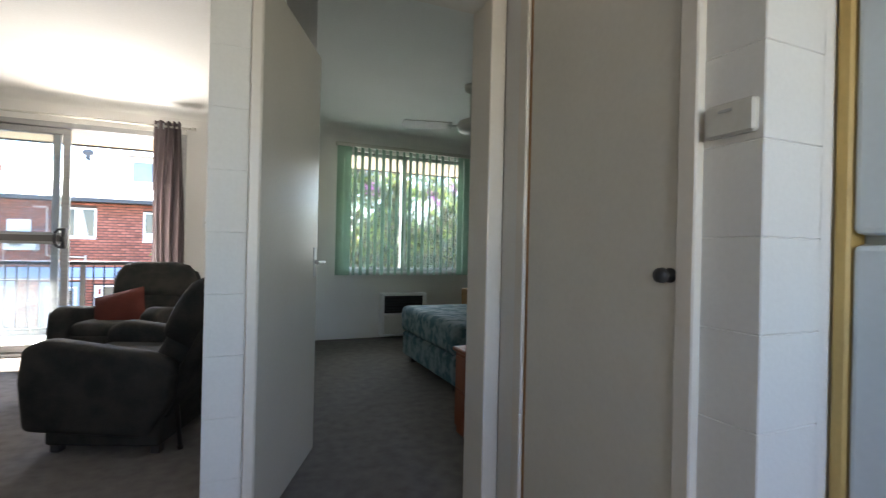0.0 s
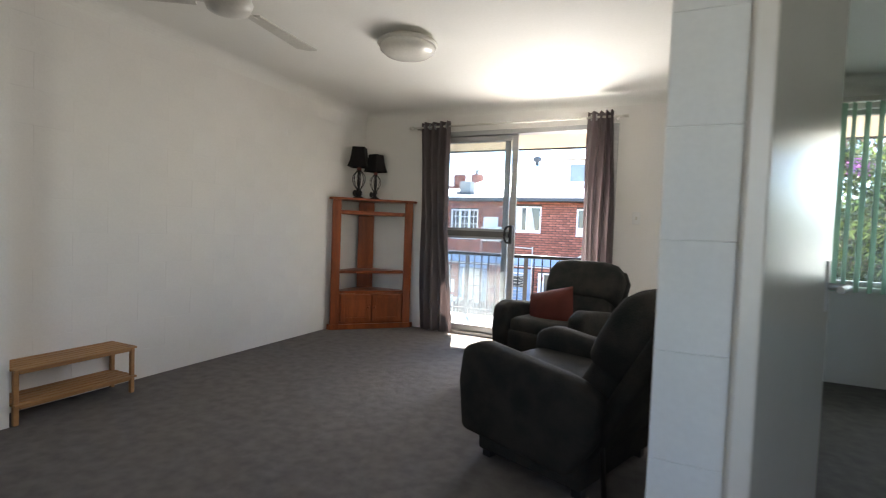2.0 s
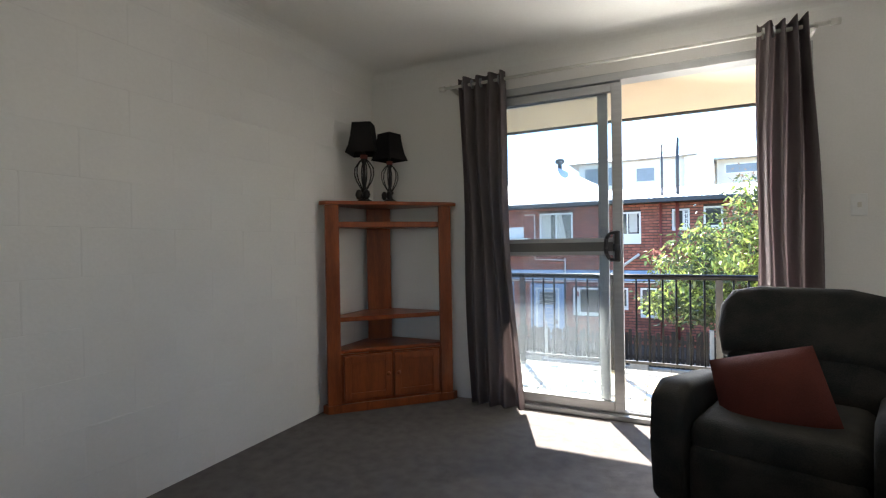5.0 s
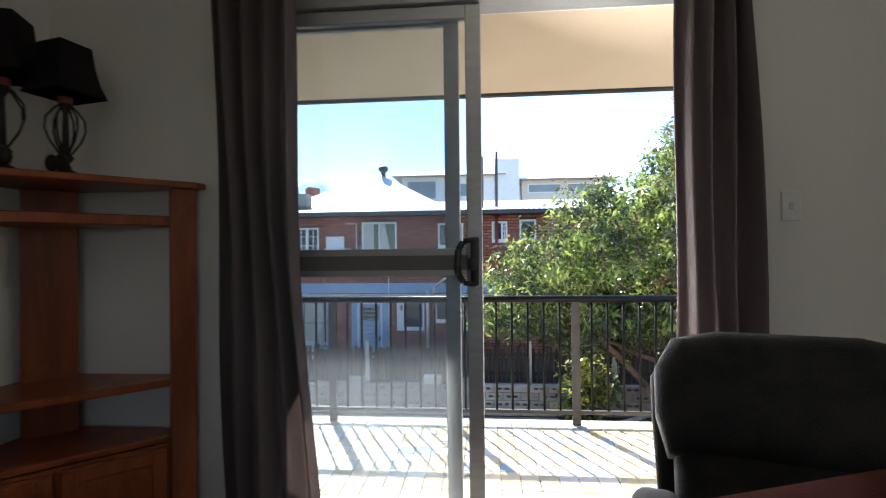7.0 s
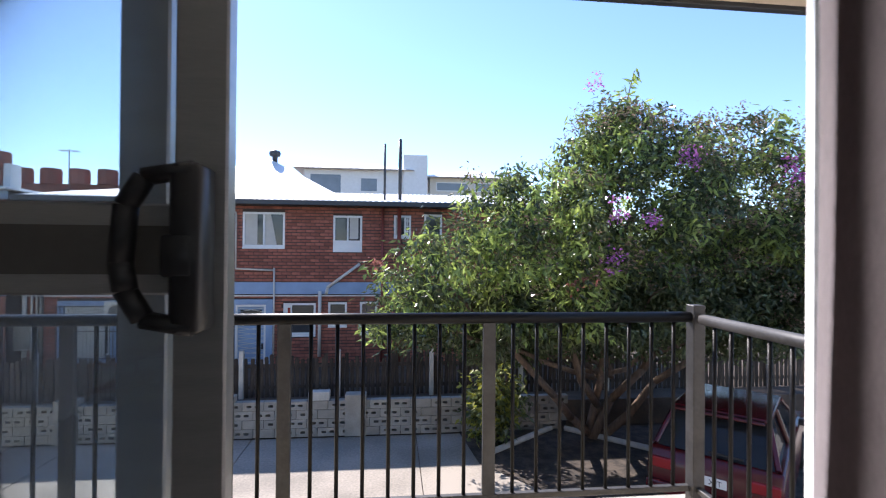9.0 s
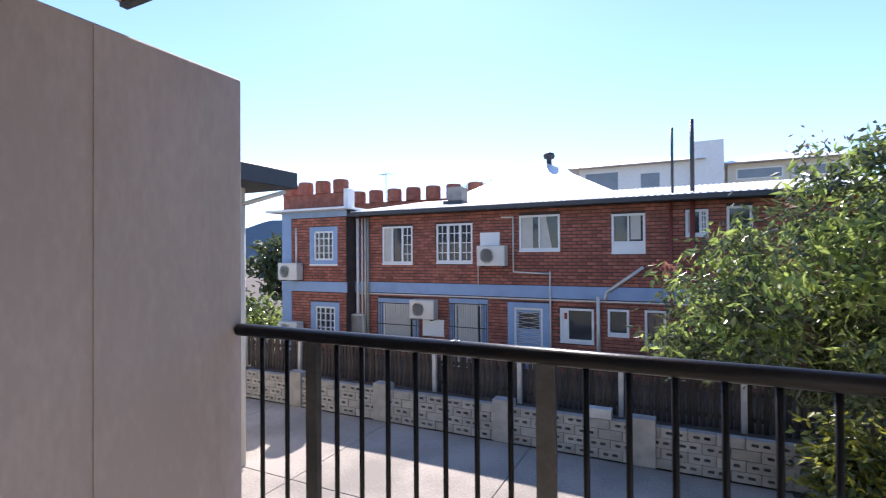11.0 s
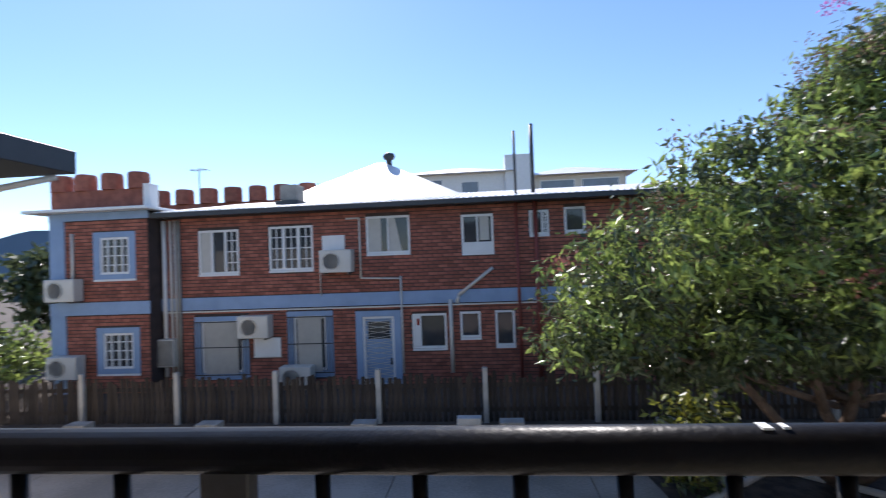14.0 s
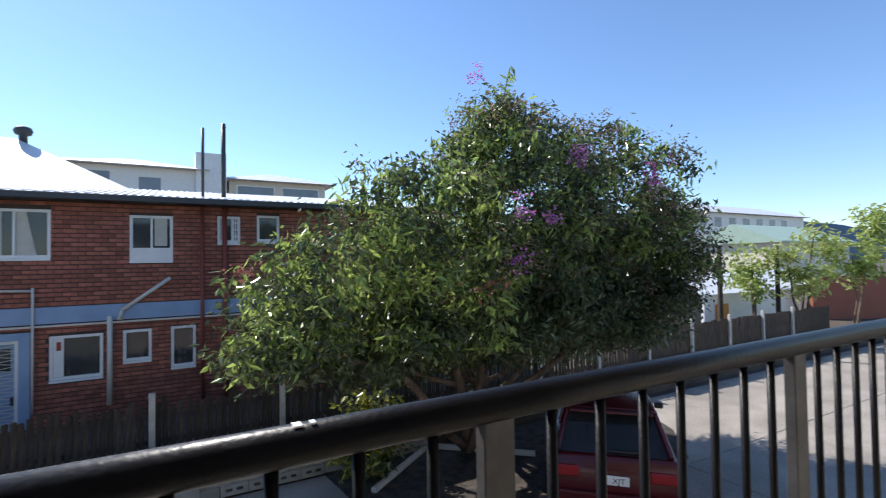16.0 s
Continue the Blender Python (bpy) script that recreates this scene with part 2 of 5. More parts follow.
def join(bm, t):
    me = bpy.data.meshes.new("tmp")
    t.to_mesh(me)
    t.free()
    bm.from_mesh(me)
    bpy.data.meshes.remove(me)
    return bm


def box(a, b, bevel=0.0, seg=1):
    return bx(bmesh.new(), a, b, bevel, None, seg)


def rod(bm, p, q, r, r2=None, n=10):
    """A round bar from p to q."""
    p, q = Vector(p), Vector(q)
    t = bmesh.new()
    bmesh.ops.create_cone(t, cap_ends=True, segments=n, radius1=r, radius2=r if r2 is None else r2, depth=(q - p).length)
    t.transform(Matrix.Translation((p + q) / 2) @ (q - p).to_track_quat("Z", "Y").to_matrix().to_4x4())
    return join(bm, t)


def lathe(bm, prof, n=24, at=(0, 0, 0), square=0.0):
    """A turned shape from (radius, height) pairs."""
    rings = []
    for r, z in prof:
        rings.append([bm.verts.new((at[0] + r * math.cos(2 * math.pi * i / n), at[1] + r * math.sin(2 * math.pi * i / n), at[2] + z)) for i in range(n)])
    for a, b in zip(rings, rings[1:]):
        for i in range(n):
            bm.faces.new((a[i], a[(i + 1) % n], b[(i + 1) % n], b[i]))
    for ring, flip in ((rings[0], True), (rings[-1], False)):
        bm.faces.new(ring[::-1] if flip else ring)
    return bm


def prism(bm, outline, a, b, axis=0):
    """A flat outline pushed along an axis from a to b."""
    def at(u, v, s):
        c = [u, v]
        c.insert(axis, s)
        return c
    lo = [bm.verts.new(at(u, v, a)) for u, v in outline]
    hi = [bm.verts.new(at(u, v, b)) for u, v in outline]
    n = len(outline)
    for i in range(n):
        bm.faces.new((lo[i], lo[(i + 1) % n], hi[(i + 1) % n], hi[i]))
    bm.faces.new(lo[::-1]), bm.faces.new(hi)
    bmesh.ops.recalc_face_normals(bm, faces=bm.faces[:])
    return bm


def mesh(name, bm, material, smooth=False):
    me = bpy.data.meshes.new(name)
    bm.to_mesh(me)
    bm.free()
    me.materials.append(M[material])
    if smooth:
        me.shade_smooth()
    return me


def structure(name, bm, material, label="", category="wall"):
    return tagged(new(name, mesh(name, bm, material)), label, category, kind="structure")


def thing(name, at, label, category, turn=0.0, group="", kind=""):
    e = new(name)
    e.empty_display_size = 0.1
    e.matrix_world = pose(*at, 0, 0, turn)
    return tagged(e, label, category, group, kind)


def part(name, bm, material, parent, label="", smooth=False):
    ob = new(name, mesh(name, bm, material, smooth))
    ob.parent = parent
    return tagged(ob, label)


# ---- rooms ----
H = 2.42
G = -2.5
structure("floor", box((-3.7, -2.8, -0.25), (3.6, 5.62, 0.0)), "carpet", "grey short-pile carpet over the whole flat", "floor")
structure("ceiling", box((-3.7, -2.8, H), (3.6, 5.7, H + 0.2)), "ceiling", "off-white plaster ceiling of the flat", "ceiling")
bm = box((-3.65, 2.02, 0), (-3.453, 5.5, H))
bx(bm, (-3.65, -2.8, 0), (-3.23, 2.02, H))
wall_w = structure("wall_west", bm, "wall", "white painted block living room wall with a short return")
bm = box((-3.65, 5.5, -0.06), (-2.55, 5.7, H))
bx(bm, (-0.64, 5.5, -0.06), (0.93, 5.7, H))
bx(bm, (-2.55, 5.5, 2.16), (-0.64, 5.7, H))
bx(bm, (0.93, 5.5, -0.06), (2.5, 5.7, 0.78))
bx(bm, (0.93, 5.5, 2.18), (2.5, 5.7, H))
bx(bm, (2.5, 5.5, -0.06), (3.6, 5.7, H))
structure("wall_north", bm, "wall", "white outer wall with balcony door and bedroom window")
bm = bmesh.new()
prism(bm, [(-0.227, 1.877), (-0.105, 1.877), (0.075, 2.62), (0.235, 2.62), (0.235, 5.498), (0.165, 5.498), (0.165, 2.74), (-0.02, 2.74)], 0, H, 2)
structure("wall_between", bm, "wall", "white wall with a jog between living room and bedroom")
bm = box((-0.105, 1.67, 2.075), (0.84, 1.79, H))
bx(bm, (0.83, 1.67, 0), (3.6, 1.79, H))
structure("wall_bedroom_front", bm, "wall", "white wall over the bedroom doorway")
bm = box((0.84, 1.51, 0), (0.96, 1.67, H))
bx(bm, (0.84, 0.76, 2.05), (0.96, 1.51, H))
bx(bm, (1.03, 0.613, 0), (2.6, 0.76, H))
structure("wall_hall", bm, "wall", "white hall wall with a flush door")
structure("wall_east", box((3.4, 1.79, 0), (3.6, 5.5, H)), "wall", "white bedroom side wall")
structure("wall_kitchen", box((2.4, -2.8, 0), (2.6, 0.613, H)), "wall", "white kitchen side wall")
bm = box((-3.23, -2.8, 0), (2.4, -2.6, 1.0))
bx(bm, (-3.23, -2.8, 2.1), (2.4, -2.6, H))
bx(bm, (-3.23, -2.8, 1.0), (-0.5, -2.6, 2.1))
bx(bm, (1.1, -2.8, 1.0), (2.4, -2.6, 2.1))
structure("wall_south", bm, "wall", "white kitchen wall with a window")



def cove(bm, at, side, a, b, axis, c=0.10):
    """A hollow plaster cornice: a quarter circle cut from the corner of wall and ceiling."""
    arc = [(at + side * c * (1 - math.cos(k * math.pi / 16)), H - c + c * math.sin(k * math.pi / 16)) for k in range(9)]
    prism(bm, [(at, H)] + arc, a, b, axis)


bm = bmesh.new()
cove(bm, -3.45, 1, 2.02, 5.5, 1)
cove(bm, 0.165, -1, 2.74, 5.5, 1)
cove(bm, 0.235, 1, 3.4, 5.5, 1)
cove(bm, 5.5, -1, -3.45, 0.165, 0)
cove(bm, 5.5, -1, 0.235, 3.4, 0)
structure("trim_cornice", bm, "ceiling", "plain white plaster cornice along the ceiling", "cornice")

bm = box((-0.105, 1.64, 0), (-0.07, 1.81, 2.06), 0.004)
bx(bm, (0.767, 1.64, 0), (0.835, 1.81, 2.06), 0.004)
bx(bm, (-0.105, 1.64, 2.06), (0.835, 1.81, 2.12), 0.004)
structure("trim_bedroom_door_frame", bm, "frame_paint", "cream painted bedroom door frame", "door frame")
bm = box((0.815, 1.455, 0), (0.97, 1.51, 2.05), 0.004)
bx(bm, (0.815, 0.75, 0), (0.97, 0.80, 2.05), 0.004)
bx(bm, (0.815, 0.75, 2.02), (0.97, 1.51, 2.07), 0.004)
structure("trim_hall_door_frame", bm, "frame_paint", "cream painted hall door frame", "door frame")


# ---- camera-side hall things ----
def lever(parent, at, face, along):
    """A lever handle on its plate; face and along are unit vectors."""
    f, a = Vector(face), Vector(along)
    p = Vector(at)
    bm = bmesh.new()
    rod(bm, p, p + f * 0.05, 0.01)
    rod(bm, p + f * 0.05, p + f * 0.05 + a * 0.125, 0.0095)
    bx(bm, [-0.018, -0.004, -0.075], [0.018, 0.004, 0.075], 0.003, Matrix.Translation(p) @ Vector(f).to_track_quat("Y", "Z").to_matrix().to_4x4())
    return part("lever_handle", bm, "alu", parent, "chrome lever handle on a long plate")


d = thing("door_bedroom", (-0.062, 1.80, 0), "cream gloss flush bedroom door standing open", "door", 67, kind="structure")
part("door_leaf", box((0, 0, 0.012), (0.79, 0.036, 2.04), 0.003), "gloss", d)
lever(d, (0.735, 0.0, 0.98), (0, -1, 0), (-1, 0, 0))
lever(d, (0.735, 0.036, 0.98), (0, 1, 0), (-1, 0, 0))
d = thing("door_hall", (0.83, 1.452, 0), "cream gloss flush hall door, shut", "door", -90, kind="structure")
part("door_leaf", box((0.016, -0.005, 0.012), (0.648, 0.03, 2.015), 0.003), "gloss", d)
# solid strip whose brown stands for the shade in the hinge gap
part("door_gap", box((0.001, -0.0035, 0.012), (0.0155, 0.02, 2.015)), "rack", d, "brown strip painting the shaded gap along the hinge side")
for z in (0.42, 1.02, 1.62):
    bm = bmesh.new()
    rod(bm, (-0.004, -0.012, z - 0.05), (-0.004, -0.012, z + 0.05), 0.008, n=8)
    part("hinge", bm, "frame_paint", d, "painted butt hinge")
bm = bmesh.new()
lathe(bm, [(0.018, 0), (0.018, 0.004), (0.007, 0.006), (0.009, 0.018), (0.019, 0.026), (0.017, 0.04), (0.005, 0.044)], 14)
bm.transform(Matrix.Translation((0.632, -0.005, 1.01)) @ Matrix.Rotation(radians(90), 4, "X"))
part("door_knob", bm, "black", d, "dark round door knob", True)

pil = thing("wall_end_pier", (0, 0, 0), "white painted concrete block end of a wall", "pier", kind="structure")
cor = thing("wall_corner_pier", (0, 0, 0), "white painted concrete block wall corner", "pier", kind="structure")
for k in range(-1, 12):
    z0, z1 = max(0.0, 0.1 + 0.2 * k), min(H, 0.3 + 0.2 * k)
    part("block", box((-0.227, 1.67, z0), (-0.105, 1.875, z1), 0.0016), "wall", pil)
    part("block", box((0.84, 0.613, z0), (1.035, 0.755, z1), 0.0025), "wall", cor)

ch = thing("door_chime", (0.84, 0.684, 1.315), "white plastic door chime box on the blockwork", "chime")
part("cover", box((-0.02, -0.062, 0), (0, 0.05, 0.072), 0.005), "offwhite", ch)
part("badge", box((-0.0235, -0.015, 0.05), (-0.0215, 0.015, 0.056)), "alu", ch, "small grey badge")

fr = thing("refrigerator", (1.10, 0.29, 0), "white two-door refrigerator with yellowed seals", "refrigerator")
part("cabinet", box((0.03, -0.3, 0.04), (0.62, 0.3, 1.65), 0.012), "fridge", fr)
part("lower_door", box((-0.03, -0.3, 0.06), (0.028, 0.285, 1.09), 0.014, 2), "fridge", fr)
part("freezer_door", box((-0.03, -0.3, 1.11), (0.028, 0.285, 1.64), 0.014, 2), "fridge", fr)
part("door_seal", box((-0.034, 0.287, 0.05), (0.03, 0.318, 1.66), 0.006), "yellow", fr, "yellowed vertical edge strip")
part("plinth", box((0.04, -0.28, 0), (0.6, 0.28, 0.04)), "black", fr)

tb = thing("dining_table", (-1.11, 0.30, 0), "cream laminate dining table with rounded corners", "table", -9)
part("tabletop", box((-0.62, -0.62, 0.71), (0.62, 0.62, 0.745), 0.0), "table", tb)
me = tb.children[0].data
bmt = bmesh.new()
bmt.from_mesh(me)
bmesh.ops.bevel(bmt, geom=[e for e in bmt.edges if abs(e.verts[0].co.z - e.verts[1].co.z) > 0.01], offset=0.12, segments=6, affect="EDGES", profile=0.5)
bmesh.ops.bevel(bmt, geom=[e for e in bmt.edges if e.calc_face_angle(0) > 1.0], offset=0.008, segments=2, affect="EDGES", profile=0.5)
bmt.to_mesh(me)
bmt.free()
part("apron", box((-0.5, -0.5, 0.64), (0.5, 0.5, 0.709), 0.003), "table", tb)
for x in (-0.47, 0.47):
    for y in (-0.47, 0.47):
        bm = bmesh.new()
        rod(bm, (x, y, 0), (x, y, 0.64), 0.02, 0.026, 12)
        part("leg", bm, "alu", tb, "tubular steel leg", True)


# ---- living room ----
def corner_cabinet():
    """Open pine corner unit: three uprights, top, shelves, and a two-door base."""
    e = thing("corner_cabinet", (-3.43, 5.48, 0), "orange-stained pine corner television cabinet with open shelves", "cabinet")
    A, B = (0.055, -0.66), (0.68, -0.045)            # front corners
    u = Vector((B[0] - A[0], B[1] - A[1], 0)).normalized()
    n = Vector((u.y, -u.x, 0))
    R = Matrix(((u.x, n.x, 0, (A[0] + B[0]) / 2), (u.y, n.y, 0, (A[1] + B[1]) / 2), (0, 0, 1, 0), (0, 0, 0, 1)))
    w2 = (Vector(B) - Vector(A)).length / 2
    def slab(name, z0, z1, over, label=""):
        bm = bmesh.new()
        o = over
        a, b = ((A[0] + o, A[1] - o), (B[0] + o, B[1] - o)) if o > 0 else ((0.051, -0.614), (0.634, -0.041))
        prism(bm, [(0.005, -0.005), (0.005, a[1] + 0.01), a, b, (b[0] + 0.01, -0.005)], z0, z1, 2)
        bmesh.ops.bevel(bm, geom=bm.edges[:], offset=0.004, segments=1, affect="EDGES")
        part(name, bm, "wood", e, label)
    slab("top", 1.385, 1.41, 0.012)
    slab("upper_shelf", 1.235, 1.275, -0.02)
    slab("middle_shelf", 0.60, 0.63, -0.02)
    slab("base_top", 0.385, 0.41, -0.012)
    slab("plinth", 0.0, 0.055, 0.004)
    for s in (-1, 1):
        bm = box((s * (w2 - 0.045) - 0.045, -0.03, 0.05), (s * (w2 - 0.045) + 0.045, -0.004, 1.385), 0.004)
        bm.transform(R)
        part("front_post", bm, "wood", e)
        bm = box((s * (w2 - 0.012) - 0.01, -0.09, 0.05), (s * (w2 - 0.012) + 0.01, -0.03, 1.385), 0.003)
        bm.transform(R)
        part("side_board", bm, "wood", e)
        bm = box((s * 0.17 - 0.162, -0.022, 0.075), (s * 0.17 + 0.162, -0.002, 0.375), 0.003)
        bm.transform(R)
        door = part("door", bm, "wood", e)
        for a, b in (((s * 0.17 - 0.158, -0.002, 0.08), (s * 0.17 - 0.115, 0.006, 0.37)), ((s * 0.17 + 0.115, -0.002, 0.08), (s * 0.17 + 0.158, 0.006, 0.37)),
                     ((s * 0.17 - 0.115, -0.002, 0.325), (s * 0.17 + 0.115, 0.006, 0.37)), ((s * 0.17 - 0.115, -0.002, 0.08), (s * 0.17 + 0.115, 0.006, 0.125))):
            bm = box(a, b, 0.002)
            bm.transform(R)
            part("door_rail", bm, "wood", door)
        bm = bmesh.new()
        lathe(bm, [(0.005, 0), (0.008, 0.012), (0.015, 0.02), (0.012, 0.028), (0.003, 0.03)], 12)
        bm.transform(R @ Matrix.Translation((s * 0.035, 0.006, 0.24)) @ Matrix.Rotation(radians(-90), 4, "X"))
        part("knob", bm, "wood", door, "dark turned knob", True)
    bm = box((-0.09, -0.012, 0), (0.09, 0.012, 1.385), 0.003)
    bm.transform(Matrix.Translation((0.10, -0.10, 0)) @ Matrix.Rotation(radians(45), 4, "Z"))
    part("back_post", bm, "wood", e)
    bm = box((-w2 + 0.09, -0.028, 0.055), (w2 - 0.09, -0.022, 0.385))
    bm.transform(R)
    part("base_front", bm, "wood", e)
    return e


corner_cabinet()


def table_lamp(at, s, turn, label):
    e = thing("table_lamp", at, label, "lamp", turn, "lamps on the cabinet")
    bm = bmesh.new()
    lathe(bm, [(0.05, 0), (0.05, 0.012), (0.02, 0.03), (0.012, 0.05), (0.026, 0.07), (0.012, 0.09), (0.008, 0.23), (0.018, 0.25), (0.018, 0.27), (0.008, 0.28), (0.008, 0.33)], 16)
    bm.transform(Matrix.Scale(s, 4))
    part("base", bm, "iron", e, "dark iron base with a red collar", True)
    for i in range(6):
        a = i * math.pi / 3
        pts = [(0.014, 0.08), (0.045, 0.13), (0.058, 0.17), (0.055, 0.21), (0.03, 0.245), (0.014, 0.26)]
        bm = bmesh.new()
        for (r1, z1), (r2, z2) in zip(pts, pts[1:]):
            rod(bm, (s * r1 * math.cos(a), s * r1 * math.sin(a), s * z1), (s * r2 * math.cos(a), s * r2 * math.sin(a), s * z2), 0.0035 * s, n=6)
        part("cage_wire", bm, "iron", e)
    bm = bmesh.new()
    for dx in (-0.025, 0.02):
        t = bmesh.new()
        bmesh.ops.create_icosphere(t, subdivisions=2, radius=0.022 * s)
        t.transform(Matrix.Translation((dx * s, -0.03 * s, 0.05 * s)) @ Matrix.Diagonal((1, 0.8, 1.4, 1)))
        join(bm, t)
    part("ornament", bm, "iron", e, "small dark ornament on the base", True)
    bm = bmesh.new()
    lathe(bm, [(0.022, 0.262), (0.022, 0.285)], 12)
    bm.transform(Matrix.Scale(s, 4))
    part("collar", bm, "redpipe", e, "red lamp collar", True)
    bm = bmesh.new()
    n = 4
    rings = []
    for r, z in ((0.10, 0.29), (0.082, 0.34), (0.07, 0.40), (0.062, 0.47)):
        rings.append([bm.verts.new((s * r * 1.25 * math.cos(math.pi / 4 + i * math.pi / 2), s * r * 1.25 * math.sin(math.pi / 4 + i * math.pi / 2), s * z)) for i in range(n)])
    for a, b in zip(rings, rings[1:]):
        for i in range(n):
            bm.faces.new((a[i], a[(i + 1) % n], b[(i + 1) % n], b[i]))
    bmesh.ops.solidify(bm, geom=bm.faces[:], thickness=0.003)
    part("shade", bm, "shade", e, "black flared square lampshade")
    return e


table_lamp((-3.29, 5.15, 1.41), 1.20, 20, "black wrought-iron cage lamp with black square shade")
table_lamp((-3.14, 5.25, 1.41), 1.05, -12, "smaller black wrought-iron cage lamp with black shade")

rk = thing("shoe_rack", (-3.33, 2.345, 0), "low slatted pale pine shoe rack against the wall", "rack")
for y in (-0.30, 0.30):
    for x in (-0.10, 0.10):
        part("leg", box((x - 0.012, y - 0.012, 0), (x + 0.012, y + 0.012, 0.30), 0.003), "rack", rk)
for z in (0.10, 0.285):
    for x in (-0.10, 0.10):
        part("side_rail", box((x - 0.011, -0.287, z - 0.018), (x + 0.011, 0.287, z), 0.002), "rack", rk)
    for i in range(6):
        x = -0.112 + i * 0.045
        part("slat", box((x - 0.017, -0.315, z + 0.001), (x + 0.017, 0.315, z + 0.013), 0.002), "rack", rk)


def recliner(at, turn, label):
    """Upholstered recliner facing local -y, its feet at z = 0."""
    e = thing("recliner_chair", at, label, "armchair", turn, "recliners")
    e.scale = (0.97, 0.96, 0.91)
    def pad(name, a, b, bev, rot=None, lab=""):
        bm = box(a, b, bev, 4)
        if rot is not None:
            bm.transform(rot)
        return part(name, bm, "fabric", e, lab, True)
    pad("base", (-0.36, -0.30, 0.05), (0.36, 0.28, 0.34), 0.02)
    pad("footrest", (-0.26, -0.40, 0.10), (0.26, -0.302, 0.40), 0.04)
    pad("seat", (-0.265, -0.38, 0.341), (0.265, 0.24, 0.50), 0.06)
    for s in (-1, 1):
        bm = bmesh.new()
        prism(bm, [(-0.40, 0.13), (0.22, 0.10), (0.34, 0.30), (0.36, 0.50), (0.22, 0.56), (-0.30, 0.63), (-0.41, 0.58), (-0.43, 0.40)], s * 0.33 - 0.065, s * 0.33 + 0.065, 0)
        bmesh.ops.bevel(bm, geom=bm.edges[:], offset=0.04, segments=4, affect="EDGES", profile=0.5)
        part("armrest", bm, "fabric", e, "", True)
        for y in (-0.27, 0.24):
            part("foot", box((s * 0.3 - 0.025, y - 0.025, 0), (s * 0.3 + 0.025, y + 0.025, 0.05), 0.004), "black", e)
    lean = Matrix.Translation((0, 0.22, 0.40)) @ Matrix.Rotation(radians(-28), 4, "X")
    pad("backrest_lower", (-0.285, -0.09, 0.02), (0.285, 0.12, 0.40), 0.07, lean)
    bm = bmesh.new()
    top = [(-0.30, 0.24), (0.30, 0.24), (0.33, 0.36), (0.332, 0.49), (0.285, 0.585), (0.17, 0.615), (-0.17, 0.615), (-0.285, 0.585), (-0.332, 0.49), (-0.33, 0.36)]
    prism(bm, top, -0.115, 0.12, 1)
    bmesh.ops.bevel(bm, geom=[e for e in bm.edges if abs(e.verts[0].co.y - e.verts[1].co.y) < 0.01], offset=0.06, segments=4, affect="EDGES", profile=0.5)
    bm.transform(lean)
    part("backrest_upper", bm, "fabric", e, "", True)
    bm = bmesh.new()
    prism(bm, [(u * 1.03, v * 1.02 if v > 0.3 else -0.16) for u, v in top], 0.075, 0.165, 1)
    bmesh.ops.bevel(bm, geom=[e for e in bm.edges if abs(e.verts[0].co.y - e.verts[1].co.y) < 0.01], offset=0.03, segments=3, affect="EDGES", profile=0.5)
    bm.transform(lean)
    part("back_panel", bm, "fabric", e, "", True)
    bm = bmesh.new()
    rod(bm, (0.26, 0.34, 0.02), (0.26, 0.30, 0.42), 0.012, n=8)
    rod(bm, (0.26, 0.34, 0.0), (0.26, 0.34, 0.02), 0.016, n=8)
    part("mechanism_leg", bm, "iron", e, "dark steel mechanism leg", True)
    return e


recliner((-0.60, 3.13, 0), -111, "dark olive upholstered recliner standing by the wall")
recliner((-0.925, 4.56, 0), -18, "dark olive upholstered recliner beside the balcony door")
cu = thing("throw_cushion", (-0.97, 4.42, 0.38), "square rust-red throw cushion on the recliner", "cushion", -18)
bm = bmesh.new()
bmesh.ops.create_grid(bm, x_segments=10, y_segments=10, size=0.18)
for v in bm.verts:
    u = (1 - (v.co.x / 0.18) ** 2) * (1 - (v.co.y / 0.18) ** 2)
    v.co.z = 0.085 * max(u, 0) ** 0.6 + 0.004
bmesh.ops.mirror(bm, geom=bm.verts[:] + bm.edges[:] + bm.faces[:], axis="Z", merge_dist=0.002)
bm.transform(Matrix.Translation((-0.04, 0.06, 0.13)) @ Matrix.Rotation(radians(55), 4, "X") @ Matrix.Rotation(radians(19), 4, "Z"))
part("cover", bm, "cushion", cu, "", True)


def ceiling_fan(at, drop, turn, label, blades=3, r=0.64):
    e = thing("ceiling_fan", at, label, "ceiling fan", turn, "ceiling fans")
    bm = bmesh.new()
    lathe(bm, [(0.06, 0), (0.055, -0.05), (0.014, -0.07), (0.014, -drop + 0.06)], 20)
    part("downrod", bm, "fan", e, "", True)
    bm = bmesh.new()
    lathe(bm, [(0.03, -drop + 0.07), (0.10, -drop + 0.04), (0.115, -drop), (0.10, -drop - 0.04), (0.04, -drop - 0.06)], 24)
    part("motor", bm, "fan", e, "", True)
    for i in range(blades):
        bm = bmesh.new()
        prism(bm, [(0.16, -0.055), (r, -0.075), (r + 0.02, 0.0), (r, 0.075), (0.16, 0.055)], -0.004, 0.004, 2)
        bx(bm, (0.09, -0.015, -0.008), (0.2, 0.015, -0.003))
        bm.transform(Matrix.Translation((0, 0, -drop + 0.005)) @ Matrix.Rotation(i * 2 * math.pi / blades, 4, "Z") @ Matrix.Rotation(radians(10), 4, "X"))
        part("blade", bm, "fan", e)
    return e


ceiling_fan((-2.22, 2.45, H), 0.24, 95, "ivory three-blade ceiling fan, at rest, in the living room")
